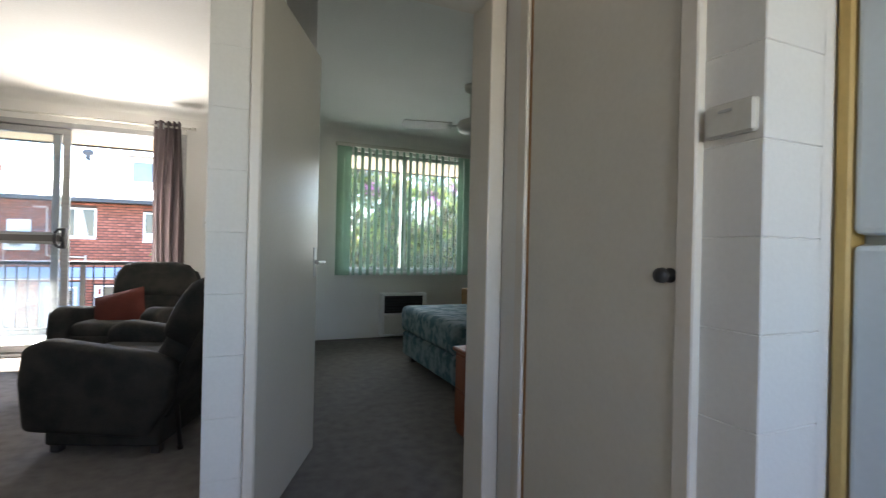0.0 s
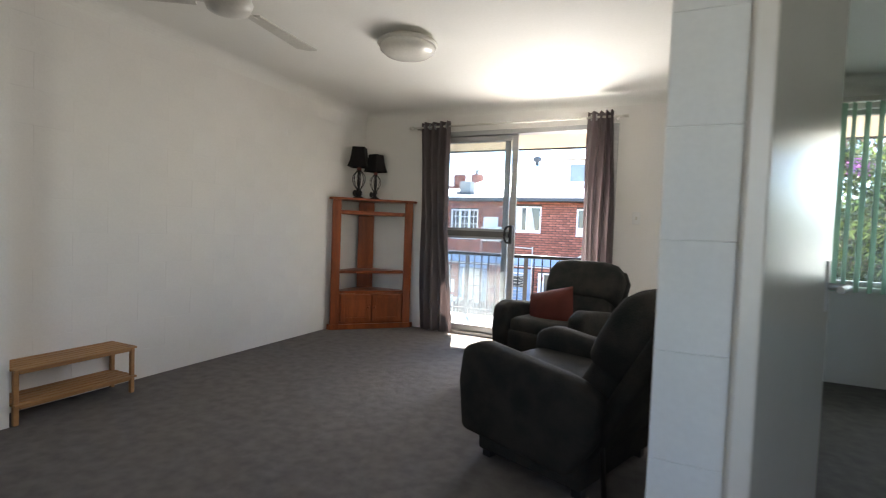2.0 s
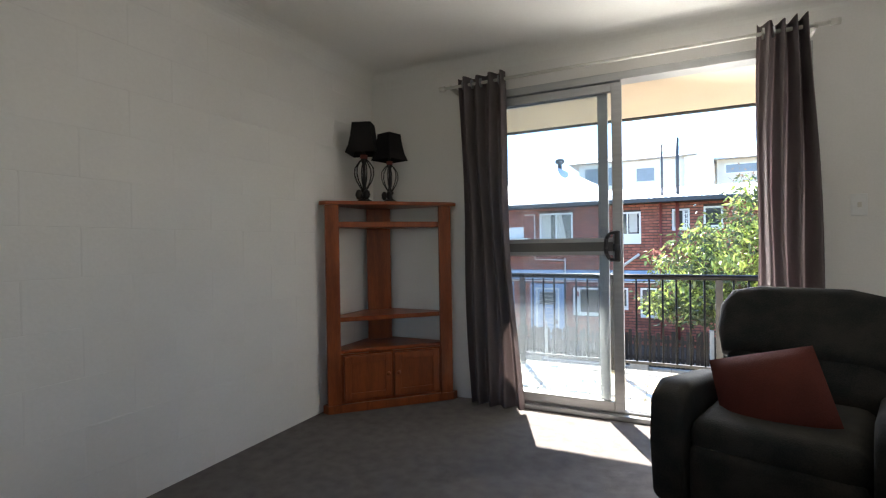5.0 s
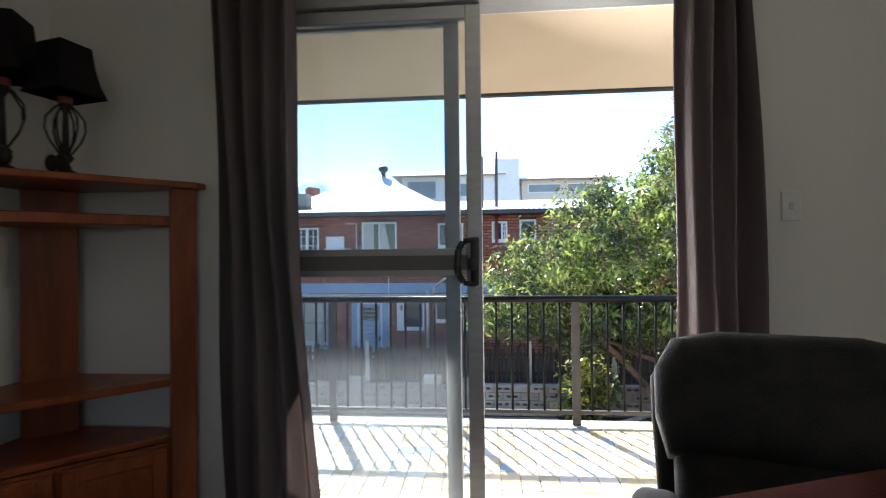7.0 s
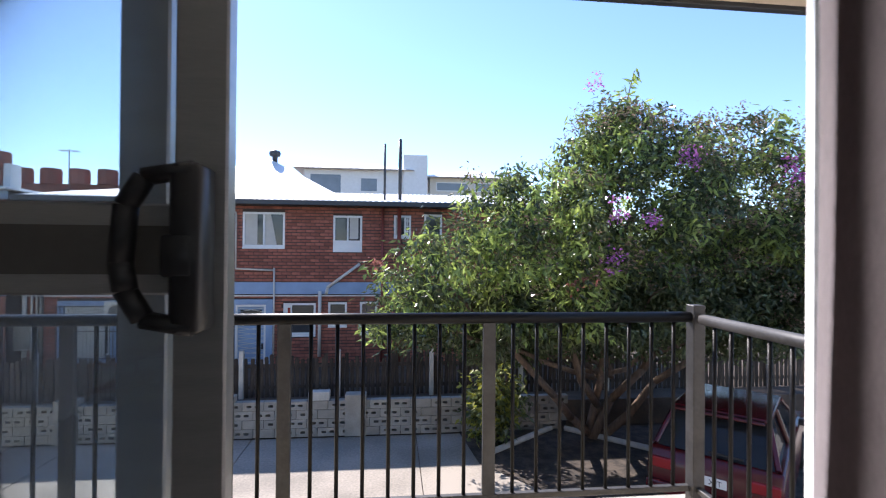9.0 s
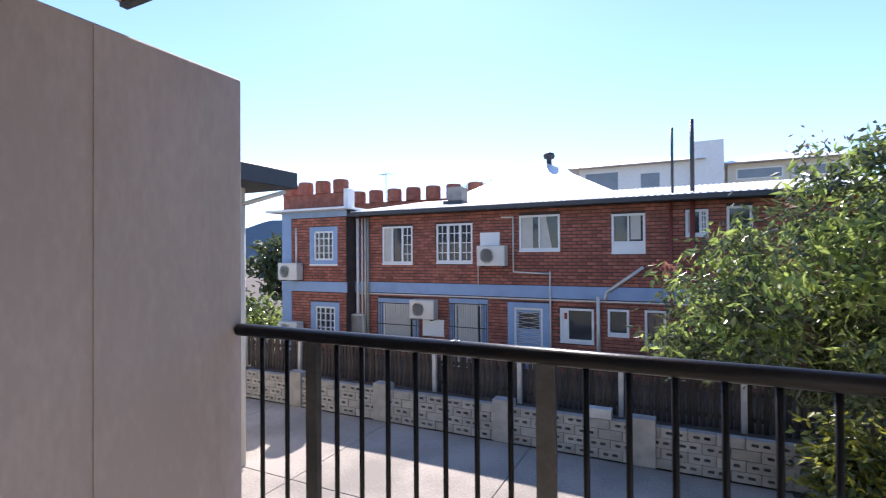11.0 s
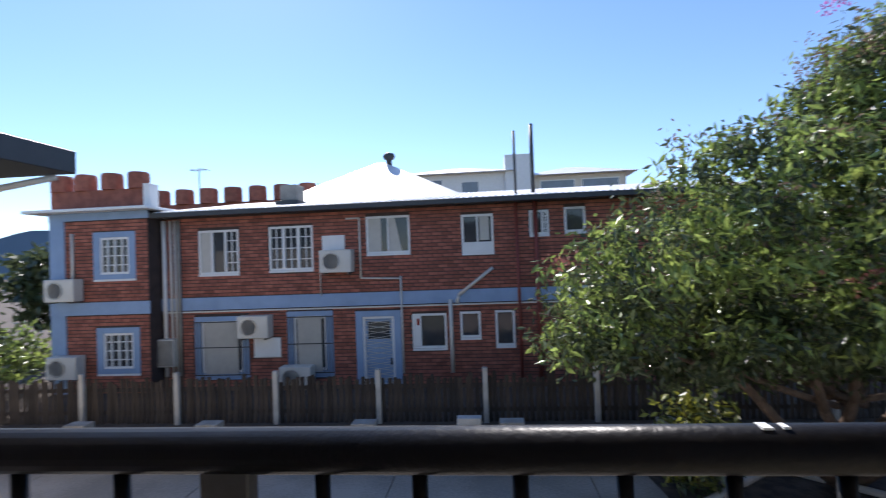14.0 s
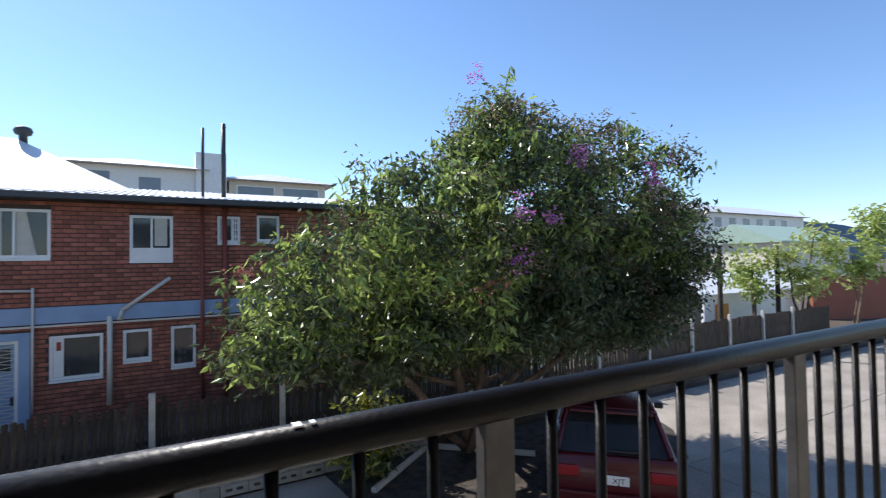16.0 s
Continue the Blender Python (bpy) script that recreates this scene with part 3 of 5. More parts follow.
ceiling_fan((1.62, 3.55, H), 0.34, 160, "ivory three-blade ceiling fan, at rest, in the bedroom", r=0.55)

ol = thing("ceiling_light", (-1.9, 3.68, H), "round opal glass ceiling light, unlit", "ceiling light")
bm = bmesh.new()
lathe(bm, [(0.15, 0.0), (0.155, -0.025), (0.205, -0.03), (0.21, -0.045), (0.20, -0.055)], 36)
part("rim", bm, "offwhite", ol, "", True)
bm = bmesh.new()
lathe(bm, [(0.198, -0.05), (0.19, -0.08), (0.16, -0.105), (0.10, -0.125), (0.03, -0.13)], 36)
part("diffuser", bm, "opal", ol, "", True)


def curtain(at, x0, x1, flare, lean, seed, label):
    """A grommet curtain hanging in deep folds from the rod."""
    e = thing("curtain", at, label, "curtain", group="balcony door curtains")
    rng = random.Random(seed)
    n, m = 120, 28
    folds = [rng.uniform(0.8, 1.2) for _ in range(8)]
    top = 2.25
    bm = bmesh.new()
    rows = []
    for j in range(m + 1):
        f = j / m
        z = 0.02 + (top - 0.02) * f
        row = []
        for i in range(n + 1):
            u = i / n
            k = u * 4.0
            amp = (0.045 + 0.012 * math.sin(3 * u + seed)) * folds[min(int(k), 7)]
            ph = 0.25 * math.sin(2.2 * (1 - f) + u * 4 + seed)
            y = amp * math.sin(2 * math.pi * k + ph) + 0.01 * math.sin(9 * u + 4 * f)
            xx = x0 + (x1 - x0) * u + (flare * (u - 0.35) + lean) * (1 - f) ** 1.5 + 0.012 * math.sin(7 * f + u * 5 + seed)
            row.append(bm.verts.new((xx, y, z)))
        rows.append(row)
    for a, b in zip(rows, rows[1:]):
        for i in range(n):
            bm.faces.new((a[i], a[i + 1], b[i + 1], b[i]))
    bmesh.ops.solidify(bm, geom=bm.faces[:], thickness=0.003)
    part("drape", bm, "curtain", e, "", True)
    for i in range(5):
        xx = x0 + (x1 - x0) * (i + 0.5) / 5
        bm = bmesh.new()
        lathe(bm, [(0.024, -0.004), (0.03, -0.004), (0.03, 0.004), (0.024, 0.004)], 16)
        bm.transform(Matrix.Translation((xx, 0, 2.20)) @ Matrix.Rotation(radians(90), 4, "Y"))
        part("grommet", bm, "alu", e, "steel eyelet ring")
    return e


curtain((0, 5.37, 0), -2.64, -2.32, 0.04, 0.075, 3, "grey-mauve grommet curtain drawn open beside the door")
curtain((0, 5.37, 0), -0.90, -0.67, 0.13, 0.0, 5, "grey-mauve grommet curtain gathered on the rod's other end")
cr = thing("curtain_rod", (-1.65, 5.37, 2.20), "slim white curtain rod over the balcony door", "curtain rod")
bm = bmesh.new()
rod(bm, (-1.12, 0, 0), (1.08, 0, 0), 0.011)
part("pole", bm, "offwhite", cr, "", True)
for x in (-1.12, 1.08):
    bm = bmesh.new()
    rod(bm, (x - 0.02, 0, 0), (x + 0.02, 0, 0), 0.018)
    part("finial", bm, "offwhite", cr, "", True)
for x in (-1.05, 1.0):
    part("bracket", box((x - 0.008, -0.008, -0.02), (x + 0.008, 0.128, 0.012), 0.002), "offwhite", cr)

for at, lab in (((-0.45, 5.5, 1.28), "white light switch plate beside the balcony door"), ((-2.86, 5.5, 0.52), "white power outlet behind the corner cabinet")):
    sw = thing("wall_plate", at, lab, "switch")
    part("plate", box((-0.035, -0.008, -0.057), (0.035, 0, 0.057), 0.003), "white", sw)
    part("rocker", box((-0.008, -0.012, -0.014), (0.008, -0.0082, 0.014), 0.001), "offwhite", sw)


# ---- sliding balcony door ----
sd = thing("sliding_door", (-1.6, 5.455, 0), "aluminium sliding glass balcony door, one half open", "sliding door", kind="structure")
part("head_track", box((-0.95, 0.02, 2.11), (0.96, 0.14, 2.16), 0.003), "alu", sd)
part("sill_track", box((-0.95, -0.005, 0.0), (0.96, 0.16, 0.03), 0.003), "alu", sd)
for x, y in ((0, 0.045), (0, 0.085)):
    part("sill_rib", box((-0.91, y, 0.03), (0.92, y + 0.006, 0.045)), "alu", sd)
part("jamb", box((-0.95, 0.02, 0.03), (-0.91, 0.14, 2.11), 0.003), "alu", sd)
part("jamb", box((0.885, 0.02, 0.03), (0.96, 0.14, 2.11), 0.003), "alu", sd)
for y in (0.028, 0.062, 0.096, 0.130):
    part("jamb_rib", box((0.862, y - 0.005, 0.03), (0.884, y + 0.005, 2.11), 0.001), "alu", sd)
part("strike_plate", box((0.876, 0.07, 1.02), (0.884, 0.088, 1.10)), "black", sd, "dark lock strike")
part("keeper", box((0.895, -0.004, 1.0), (0.92, 0.019, 1.15), 0.005), "black", sd, "black keeper block on the jamb")


def sash(x0, x1, y, name, label):
    p = part(name, box((x1 - 0.062, y - 0.016, 0.035), (x1, y + 0.016, 2.105), 0.003), "alu", sd, label)
    part("stile", box((x0, y - 0.016, 0.035), (x0 + 0.05, y + 0.016, 2.105), 0.003), "alu", p)
    part("top_rail", box((x0 + 0.05, y - 0.015, 2.05), (x1 - 0.062, y + 0.015, 2.105), 0.003), "alu", p)
    part("bottom_rail", box((x0 + 0.05, y - 0.015, 0.035), (x1 - 0.062, y + 0.015, 0.10), 0.003), "alu", p)
    part("middle_rail", box((x0 + 0.05, y - 0.015, 1.025), (x1 - 0.062, y + 0.015, 1.135), 0.003), "alu", p)
    # raised flat strip; the channel's shade is only dark colour
    part("rail_channel", box((x0 + 0.05, y - 0.018, 1.05), (x1 - 0.062, y - 0.0152, 1.108)), "alu_dark", p, "flat strip with the channel's shade in its colour")
    g = part("pane", box((x0 + 0.045, y - 0.003, 0.095), (x1 - 0.058, y + 0.003, 2.055)), "glass", p, "dusty clear glass")
    g.visible_shadow = False
    return p


p1 = sash(-0.90, 0.0, 0.055, "sliding_sash", "aluminium sash slid open")
p2 = sash(-0.905, -0.09, 0.105, "fixed_sash", "aluminium fixed sash")
bm = bmesh.new()
pts = [(-0.022, 0.165), (-0.075, 0.15), (-0.095, 0.10), (-0.10, 0.0), (-0.095, -0.05), (-0.075, -0.10), (-0.022, -0.115)]
for (u1, v1), (u2, v2) in zip(pts, pts[1:]):
    rod(bm, (u1, 0.0, 1.04 + v1 * 0.8), (u2, 0.0, 1.04 + v2 * 0.8), 0.013, n=10)
bx(bm, (-0.047, -0.012, 0.94), (-0.012, 0.038, 1.18), 0.006)
bx(bm, (-0.055, -0.014, 1.02), (-0.02, 0.03, 1.08), 0.004)
HZ = sum(v.co.z for v in bm.verts) / len(bm.verts)
bm.transform(Matrix.Translation((0, 0, HZ)) @ Matrix.Diagonal((1, 1, 0.8, 1)) @ Matrix.Translation((0, 0, -HZ)))
hd = part("pull_handle", bm, "black", p1, "black plastic D-shaped pull handle with lock", True)
hd.location.z = 0.022

# ---- bedroom ----
wd = thing("window_bedroom", (1.715, 5.5, 0.78), "aluminium bedroom window behind green vertical blinds", "window", kind="structure")
for a, b in (((-0.785, 0.06, 0), (-0.745, 0.12, 1.4)), ((0.745, 0.06, 0), (0.785, 0.12, 1.4)), ((-0.03, 0.06, 0), (0.03, 0.12, 1.4)),
             ((-0.745, 0.06, 1.36), (0.745, 0.12, 1.4)), ((-0.745, 0.06, 0), (0.745, 0.12, 0.04))):
    part("window_frame", box(a, b, 0.003), "alu", wd)
for x0, x1 in ((-0.745, -0.03), (0.03, 0.745)):
    g = part("pane", box((x0, 0.088, 0.04), (x1, 0.092, 1.36)), "bedglass", wd)
    g.visible_shadow = False
part("window_sill", box((-0.8, -0.03, -0.035), (0.8, 0.06, -0.002), 0.004), "white", wd)
vb = thing("vertical_blind", (1.715, 5.44, 0.74), "sage green fabric vertical blinds, half turned", "blind")
part("headrail", box((-0.86, -0.03, 1.47), (0.86, 0.03, 1.51), 0.004), "offwhite", vb)
rng = random.Random(11)
for i in range(20):
    x = -0.80 + i * 0.0835
    bm = box((-0.044, -0.0008, 0), (0.044, 0.0008, 1.47))
    bm.transform(Matrix.Translation((x, 0, 0)) @ Matrix.Rotation(radians((52 if 1 < i < 18 else 12) + rng.uniform(-6, 6)), 4, "Z"))
    part("slat", bm, "blind", vb)
ac = thing("air_conditioner", (1.69, 5.5, 0.03), "white window air conditioner low in the bedroom wall", "air conditioner")
part("case", box((-0.28, -0.14, 0.0), (0.28, 0, 0.50), 0.01), "white", ac)
part("intake_grille", box((-0.25, -0.148, 0.27), (0.22, -0.138, 0.47), 0.003), "black", ac, "black intake grille")
for i in range(6):
    part("louvre", box((-0.24, -0.154, 0.285 + i * 0.031), (0.21, -0.1482, 0.292 + i * 0.031)), "iron", ac)
part("front_panel", box((-0.25, -0.152, 0.03), (0.24, -0.139, 0.25), 0.006), "offwhite", ac)
bd = thing("bed", (2.3, 3.72, 0), "low bed under a blue-green patterned cover", "bed")
part("base", box((-0.98, -0.60, 0.06), (1.0, 0.60, 0.28), 0.02), "bedcloth", bd)
part("mattress", box((-1.0, -0.62, 0.28), (1.02, 0.62, 0.52), 0.06, 4), "bedcloth", bd, "mattress in a patterned cover", True)
for x in (-0.9, 0.9):
    for y in (-0.5, 0.5):
        part("foot", box((x - 0.03, y - 0.03, 0), (x + 0.03, y + 0.03, 0.06)), "black", bd)
bc = thing("bedside_cabinet", (2.45, 4.75, 0), "small pale wood bedside cabinet by the wall", "cabinet")
part("carcass", box((-0.22, -0.2, 0), (0.22, 0.2, 0.62), 0.006), "rack", bc)
# flat black plate in place of the dark inside an open bay
part("drawer_front", box((-0.2, -0.215, 0.38), (0.2, -0.201, 0.58), 0.004), "black", bc, "black plate painting the shade of an open drawer bay")
ch2 = thing("wooden_chest", (1.25, 2.22, 0), "orange pine chest just inside the bedroom", "chest")
part("carcass", box((-0.2, -0.3, 0.04), (0.3, 0.3, 0.47), 0.006), "wood", ch2)
part("top", box((-0.215, -0.315, 0.47), (0.315, 0.315, 0.495), 0.006), "wood", ch2)
part("plinth", box((-0.19, -0.29, 0), (0.29, 0.29, 0.04)), "wood", ch2)
for z in (0.07, 0.27):
    dr = part("drawer", box((-0.214, -0.27, z), (-0.201, 0.27, z + 0.18), 0.004), "wood", ch2)
    part("pull", box((-0.228, -0.05, z + 0.11), (-0.2142, 0.05, z + 0.13), 0.004), "iron", dr)

# ---- balcony ----
BZ = -0.06
structure("balcony_slab", box((-3.25, 5.7, -0.24), (0.06, 7.06, BZ - 0.012)), "tile_grout", "concrete balcony slab with pale grout", "balcony")
structure("balcony_soffit", box((-3.7, 5.7, 2.20), (3.6, 6.86, H + 0.2)), "soffit", "cream painted soffit over the balcony", "soffit")
structure("trim_fascia", box((-3.7, 6.862, 2.18), (3.6, 6.90, H + 0.25), 0.003), "gutter", "dark fascia along the soffit's edge", "fascia")
bm = box((-3.22, 5.7, -0.24), (-3.055, 6.96, 1.78), 0.008)
bx(bm, (-3.056, 6.42, -0.06), (-3.05, 6.44, 1.77))
structure("wall_blade", bm, "render", "cream painted masonry privacy wall beside the balcony")
structure("wall_outer_lower", box((-3.7, 5.62, G - 0.3), (3.6, 5.7, -0.062)), "render", "rendered wall of the storey below", "wall")

RY, RZ = 6.93, 0.82
rl = thing("balcony_railing", (0, RY, BZ), "dark painted steel balcony railing with round handrail", "railing")
bm = bmesh.new()
rod(bm, (-3.04, 0, RZ - BZ - 0.024), (-0.06, 0, RZ - BZ - 0.024), 0.024, n=20)
part("handrail", bm, "rail", rl, "round steel handrail, worn and shiny", True)
bm = bmesh.new()
rod(bm, (-0.03, -0.05, RZ - BZ - 0.03), (-0.03, -1.22, RZ - BZ - 0.03), 0.024, n=20)
part("handrail", bm, "rail_grey", rl, "sun-bleached round side handrail", True)
part("bottom_rail", box((-3.03, -0.014, 0.075), (-0.06, 0.014, 0.10), 0.003), "rail_grey", rl)
part("bottom_rail", box((-0.044, -1.22, 0.075), (-0.016, -0.03, 0.10), 0.003), "rail_grey", rl)
posts = [-2.67, -1.84, -0.98]
for x in posts:
    part("post", box((x - 0.027, -0.012, 0.0), (x + 0.027, 0.012, RZ - BZ - 0.04), 0.002), "rail_grey", rl)
part("corner_post", box((-0.058, -0.03, 0.0), (-0.002, 0.03, RZ - BZ + 0.03), 0.003), "rail_grey", rl, "pale square corner post")
xs = []
edges = [-3.04] + posts + [-0.03]
for a, b in zip(edges, edges[1:]):
    k = round((b - a) / 0.106)
    xs += [a + (b - a) * i / k for i in range(1, k)]
part("paint_chip", box((-2.128, -0.012, RZ - BZ - 0.0015), (-2.118, 0.004, RZ - BZ + 0.0008)), "white", rl, "white chip in the rail's paint")
part("paint_chip", box((-2.108, -0.010, RZ - BZ - 0.0015), (-2.102, 0.002, RZ - BZ + 0.0008)), "white", rl, "white chip in the rail's paint")
bal = None
for x in xs:
    if bal is None:
        bm = bmesh.new()
        rod(bm, (0, 0, 0.10), (0, 0, RZ - BZ - 0.04), 0.0085, n=8)
        bal = mesh("baluster", bm, "rail", True)
    o = new("baluster", bal)
    o.parent, o.location = rl, (x, 0, 0)
for i in range(1, 12):
    o = new("baluster", bal)
    o.parent, o.location = rl, (-0.03, -0.03 - i * 0.1, 0)

# ---- courtyard and ground ----
structure("ground", box((-400, 5.7, G - 0.5), (400, 900, G - 0.06)), "soil", "dusty ground reaching to the horizon", "ground")
pv = thing("pavement_courtyard", (0, 0, G), "pale concrete courtyard slabs with open joints", "pavement", kind="structure")
for i in range(-5, 8):
    for j in range(3):
        x0, y0 = i * 3.1 - 0.9, 5.72 + j * 2.86
        part("slab", box((x0, y0, -0.12), (x0 + 3.088, y0 + 2.848, 0.0), 0.006), "concrete", pv)
structure("pavement_base", box((-17, 5.71, G - 0.059), (24, 14.6, G - 0.03)), "soil", "dark soil under the slabs", "ground")
bm = bmesh.new()
prism(bm, [(-0.05, 14.34), (0.10, 12.9), (0.9, 11.9), (2.2, 11.3), (4.0, 11.0), (5.6, 11.6), (6.6, 12.6), (7.4, 14.34)], 0.002, 0.012, 2)
o = structure("ground_litter", bm, "litter", "dark bare soil and leaf litter under the tree", "soil")
o.location.z = G
structure("ground_bed", box((-40, 14.56, G - 0.05), (40, 17.8, -1.98)), "soil", "raised dry garden bed behind the low wall", "garden bed")

lw = thing("block_wall", (0, 14.35, G), "low grey breeze-block wall with slotted blocks", "wall")
t = bmesh.new()
for a, b in (((0, 0, 0), (0.39, 0.14, 0.06)), ((0, 0, 0.105), (0.39, 0.14, 0.165)), ((0, 0, 0.06), (0.075, 0.14, 0.105)),
             ((0.165, 0, 0.06), (0.225, 0.14, 0.105)), ((0.315, 0, 0.06), (0.39, 0.14, 0.105))):
    bx(t, a, b)
blk = mesh("block", t, "breeze")
t = bmesh.new()
bx(t, (0, 0, 0), (0.39, 0.14, 0.165), 0.006)
solid = mesh("plain_block", t, "breeze")
for r in range(4):
    for i in range(-29, 5):
        o = new("block", blk if (i + r) % 5 else solid)
        o.parent, o.location = lw, (i * 0.4 + (0.2 if r % 2 else 0.0), 0, r * 0.172)
# dark sheet that paints the shade seen through the slots
part("backing", box((-11.8, 0.145, 0), (2.2, 0.2, 0.66)), "shade_in", lw, "dark sheet with the cavity's shade painted in")
for x in (-12.2, -9.75, -7.3, -4.55, -2.08, 0.45):
    part("pier", box((x - 0.2, -0.06, 0), (x + 0.2, 0.19, 0.80), 0.008), "breeze", lw)
cb = thing("loose_block", (-2.78, 14.42, G + 0.69), "loose white masonry block lying on the low wall", "block")
part("block", box((-0.2, -0.09, 0), (0.2, 0.09, 0.17), 0.008), "post_w", cb)

fn = thing("paling_fence", (0, 15.2, -1.99), "weathered grey timber paling fence with whitewashed posts", "fence")
rng = random.Random(5)
pal = []
for k in range(5):
    t = bmesh.new()
    hgt = 0.80 + 0.03 * k
    prism(t, [(-0.040, 0), (0.040, 0), (0.038, hgt - 0.02), (0.02, hgt), (-0.03, hgt - 0.008), (-0.038, hgt - 0.03)], -0.008, 0.008, 1)
    pal.append(mesh("paling", t, "paling"))
n = 0
x = -13.5
far = bmesh.new()
while x < 20:
    if x < 8.5:
        o = new("paling", pal[rng.randrange(5)])
        o.parent = fn
        o.matrix_basis = pose(x, rng.uniform(-0.006, 0.006), rng.uniform(-0.03, 0.03), rng.uniform(-1.5, 1.5), rng.uniform(-1.8, 1.8), 0)
    else:
        bx(far, (x - 0.046, -0.008, 0), (x + 0.046, 0.008, 1.0 + rng.uniform(-0.03, 0.03)))
    x += 0.101 + rng.uniform(-0.004, 0.010)
o = part("palings_beyond", far, "paling", fn)
tagged(o, kind="stuff")
for z in (0.18, 0.62):
    part("rail", box((-13.6, 0.02, z), (20, 0.06, z + 0.07)), "paling", fn)
for i in range(16):
    x = -12.3 + i * 1.96
    part("post", box((x - 0.045, -0.10, -0.02), (x + 0.045, -0.02, 1.0 if x < 8 else 1.15), 0.006), "post_w", fn)

for a, b in (((0.42, 13.27, G + 0.05), (1.81, 14.3, G + 0.05)), ((2.09, 14.25, G + 0.05), (3.38, 13.05, G + 0.05))):
    lg = thing("timber_edging", a, "pale timber log edging round the tree bed", "edging", group="edging logs")
    bm = bmesh.new()
    rod(bm, (0, 0, 0), Vector(b) - Vector(a), 0.055, n=10)
    part("log", bm, "post_w", lg)

# ---- brick house across the courtyard ----
HY = 17.82
OPEN = [(-9.55, -8.5, 0.82, 1.92), (-7.72, -6.6, 0.85, 1.94), (-5.27, -4.2, 1.17, 2.08), (-2.96, -2.2, 1.10, 2.02), (-1.36, -0.9, 1.47, 2.05),
        (-0.55, -0.06, 1.50, 2.09), (-9.7, -8.29, -1.74, -0.23), (-7.32, -6.16, -1.72, -0.16), (-5.6, -4.49, -2.5, -0.2), (-4.22, -3.39, -1.13, -0.30),
        (-3.07, -2.58, -0.90, -0.28), (-2.24, -1.78, -1.11, -0.27)]
TOWER = [(-11.98, -10.88, 0.80, 1.96), (-11.94, -10.82, -1.50, -0.38)]
house = thing("brick_house", (0, HY, G), "two-storey red brick house with powder-blue trim and pale roof", "house")


def pierced(x0, x1, z0, z1, holes, y0, y1):
    """A wall slab with rectangular openings through it."""
    bm = bmesh.new()
    zs = sorted({z0, z1, *[h[2] for h in holes if z0 < h[2] < z1], *[h[3] for h in holes if z0 < h[3] < z1]})
    for a, b in zip(zs, zs[1:]):
        m = (a + b) / 2
        cuts = sorted((h[0], h[1]) for h in holes if h[2] < m < h[3])
        x = x0
        for c0, c1 in cuts:
            bx(bm, (x, y0, a - G), (c0, y1, b - G))
            x = c1
        bx(bm, (x, y0, a - G), (x1, y1, b - G))
    return bm


part("wall", pierced(-10.55, 3.6, G, 2.30, OPEN, 0.0, 0.25), "mortar", house, "mortar bed of the brick wall")
part("tower_wall", pierced(-13.1, -10.55, G, 2.45, TOWER, -0.45, 0.25), "mortar", house)
# dark sheet that paints the shade of the rooms indoors
part("room_back", box((-13.0, 0.9, 0), (3.5, 1.0, 4.8)), "shade_in", house, "dark sheet with the rooms' shade painted in")
part("side_wall", box((-13.1, 0.25, 0), (-12.9, 6, 4.95)), "mortar", house)
part("side_wall", box((3.4, 0.25, 0), (3.6, 4.2, 4.8)), "mortar", house)

t = bmesh.new()
bx(t, (0, -0.012, 0), (0.228, 0.05, 0.066), 0.003)
brick_me = mesh("brick", t, "brick")
verts, faces = [], []


def spans(x0, x1, holes, z):
    cuts = sorted((h[0] - 0.005, h[1] + 0.005) for h in holes if h[2] - 0.04 < z < h[3] + 0.04)
    out, x = [], x0
    for a, b in cuts:
        out.append((x, a))
        x = b
    out.append((x, x1))
    return out


def lay(x0, x1, z0, z1, holes, y):
    """Running-bond brickwork: whole bricks near the door as objects, the rest joined."""
    global n_brick
    k, z = 0, z0
    while z + 0.076 < z1:
        if not (-0.14 < z < 0.25):
            for a, b in spans(x0, x1, holes, z + 0.038):
                x = x0 + math.floor((a - x0) / 0.24) * 0.24 - (0.12 if k % 2 else 0.0)
                while x < b:
                    p, q = max(x, a), min(x + 0.229, b)
                    if q - p > 0.04:
                        whole = q - p > 0.228
                        if whole and y == 0 and -6.2 < p < -1.2 and 0.3 < z < 1.75 and n_brick < 300:
                            o = new("brick", brick_me)
                            o.parent, o.location = house, (p, 0, z - G)
                            n_brick += 1
                        else:
                            i = len(verts)
                            e = 0.010 + 0.008 * random.random()
                            for yy in (y - e, y + 0.04):
                                verts.extend([(p, yy, z - G), (q, yy, z - G), (q, yy, z - G + 0.066), (p, yy, z - G + 0.066)])
                            faces.extend([(i, i + 1, i + 2, i + 3), (i + 4, i, i + 3, i + 7), (i + 1, i + 5, i + 6, i + 2), (i + 3, i + 2, i + 6, i + 7), (i + 4, i + 5, i + 1, i)])
                    x += 0.24
        z += 0.086
        k += 1


n_brick = 0
lay(-10.5, 3.6, G + 0.02, 2.26, OPEN, 0.0)
lay(-12.72, -10.56, G + 0.02, 2.25, TOWER, -0.45)
me = bpy.data.meshes.new("bricks")
me.from_pydata(verts, [], faces)
me.materials.append(M["brick_j"])
o = new("bricks_beyond", me)
o.parent = house
tagged(o, kind="stuff")

Z = lambda z: z - G
part("band", box((-10.56, -0.035, Z(-0.06)), (3.6, 0.0, Z(0.25)), 0.004), "blue", house, "powder-blue string course")
part("band", box((-13.14, -0.49, Z(-0.06)), (-10.52, -0.45, Z(0.25)), 0.004), "blue", house, "powder-blue string course")
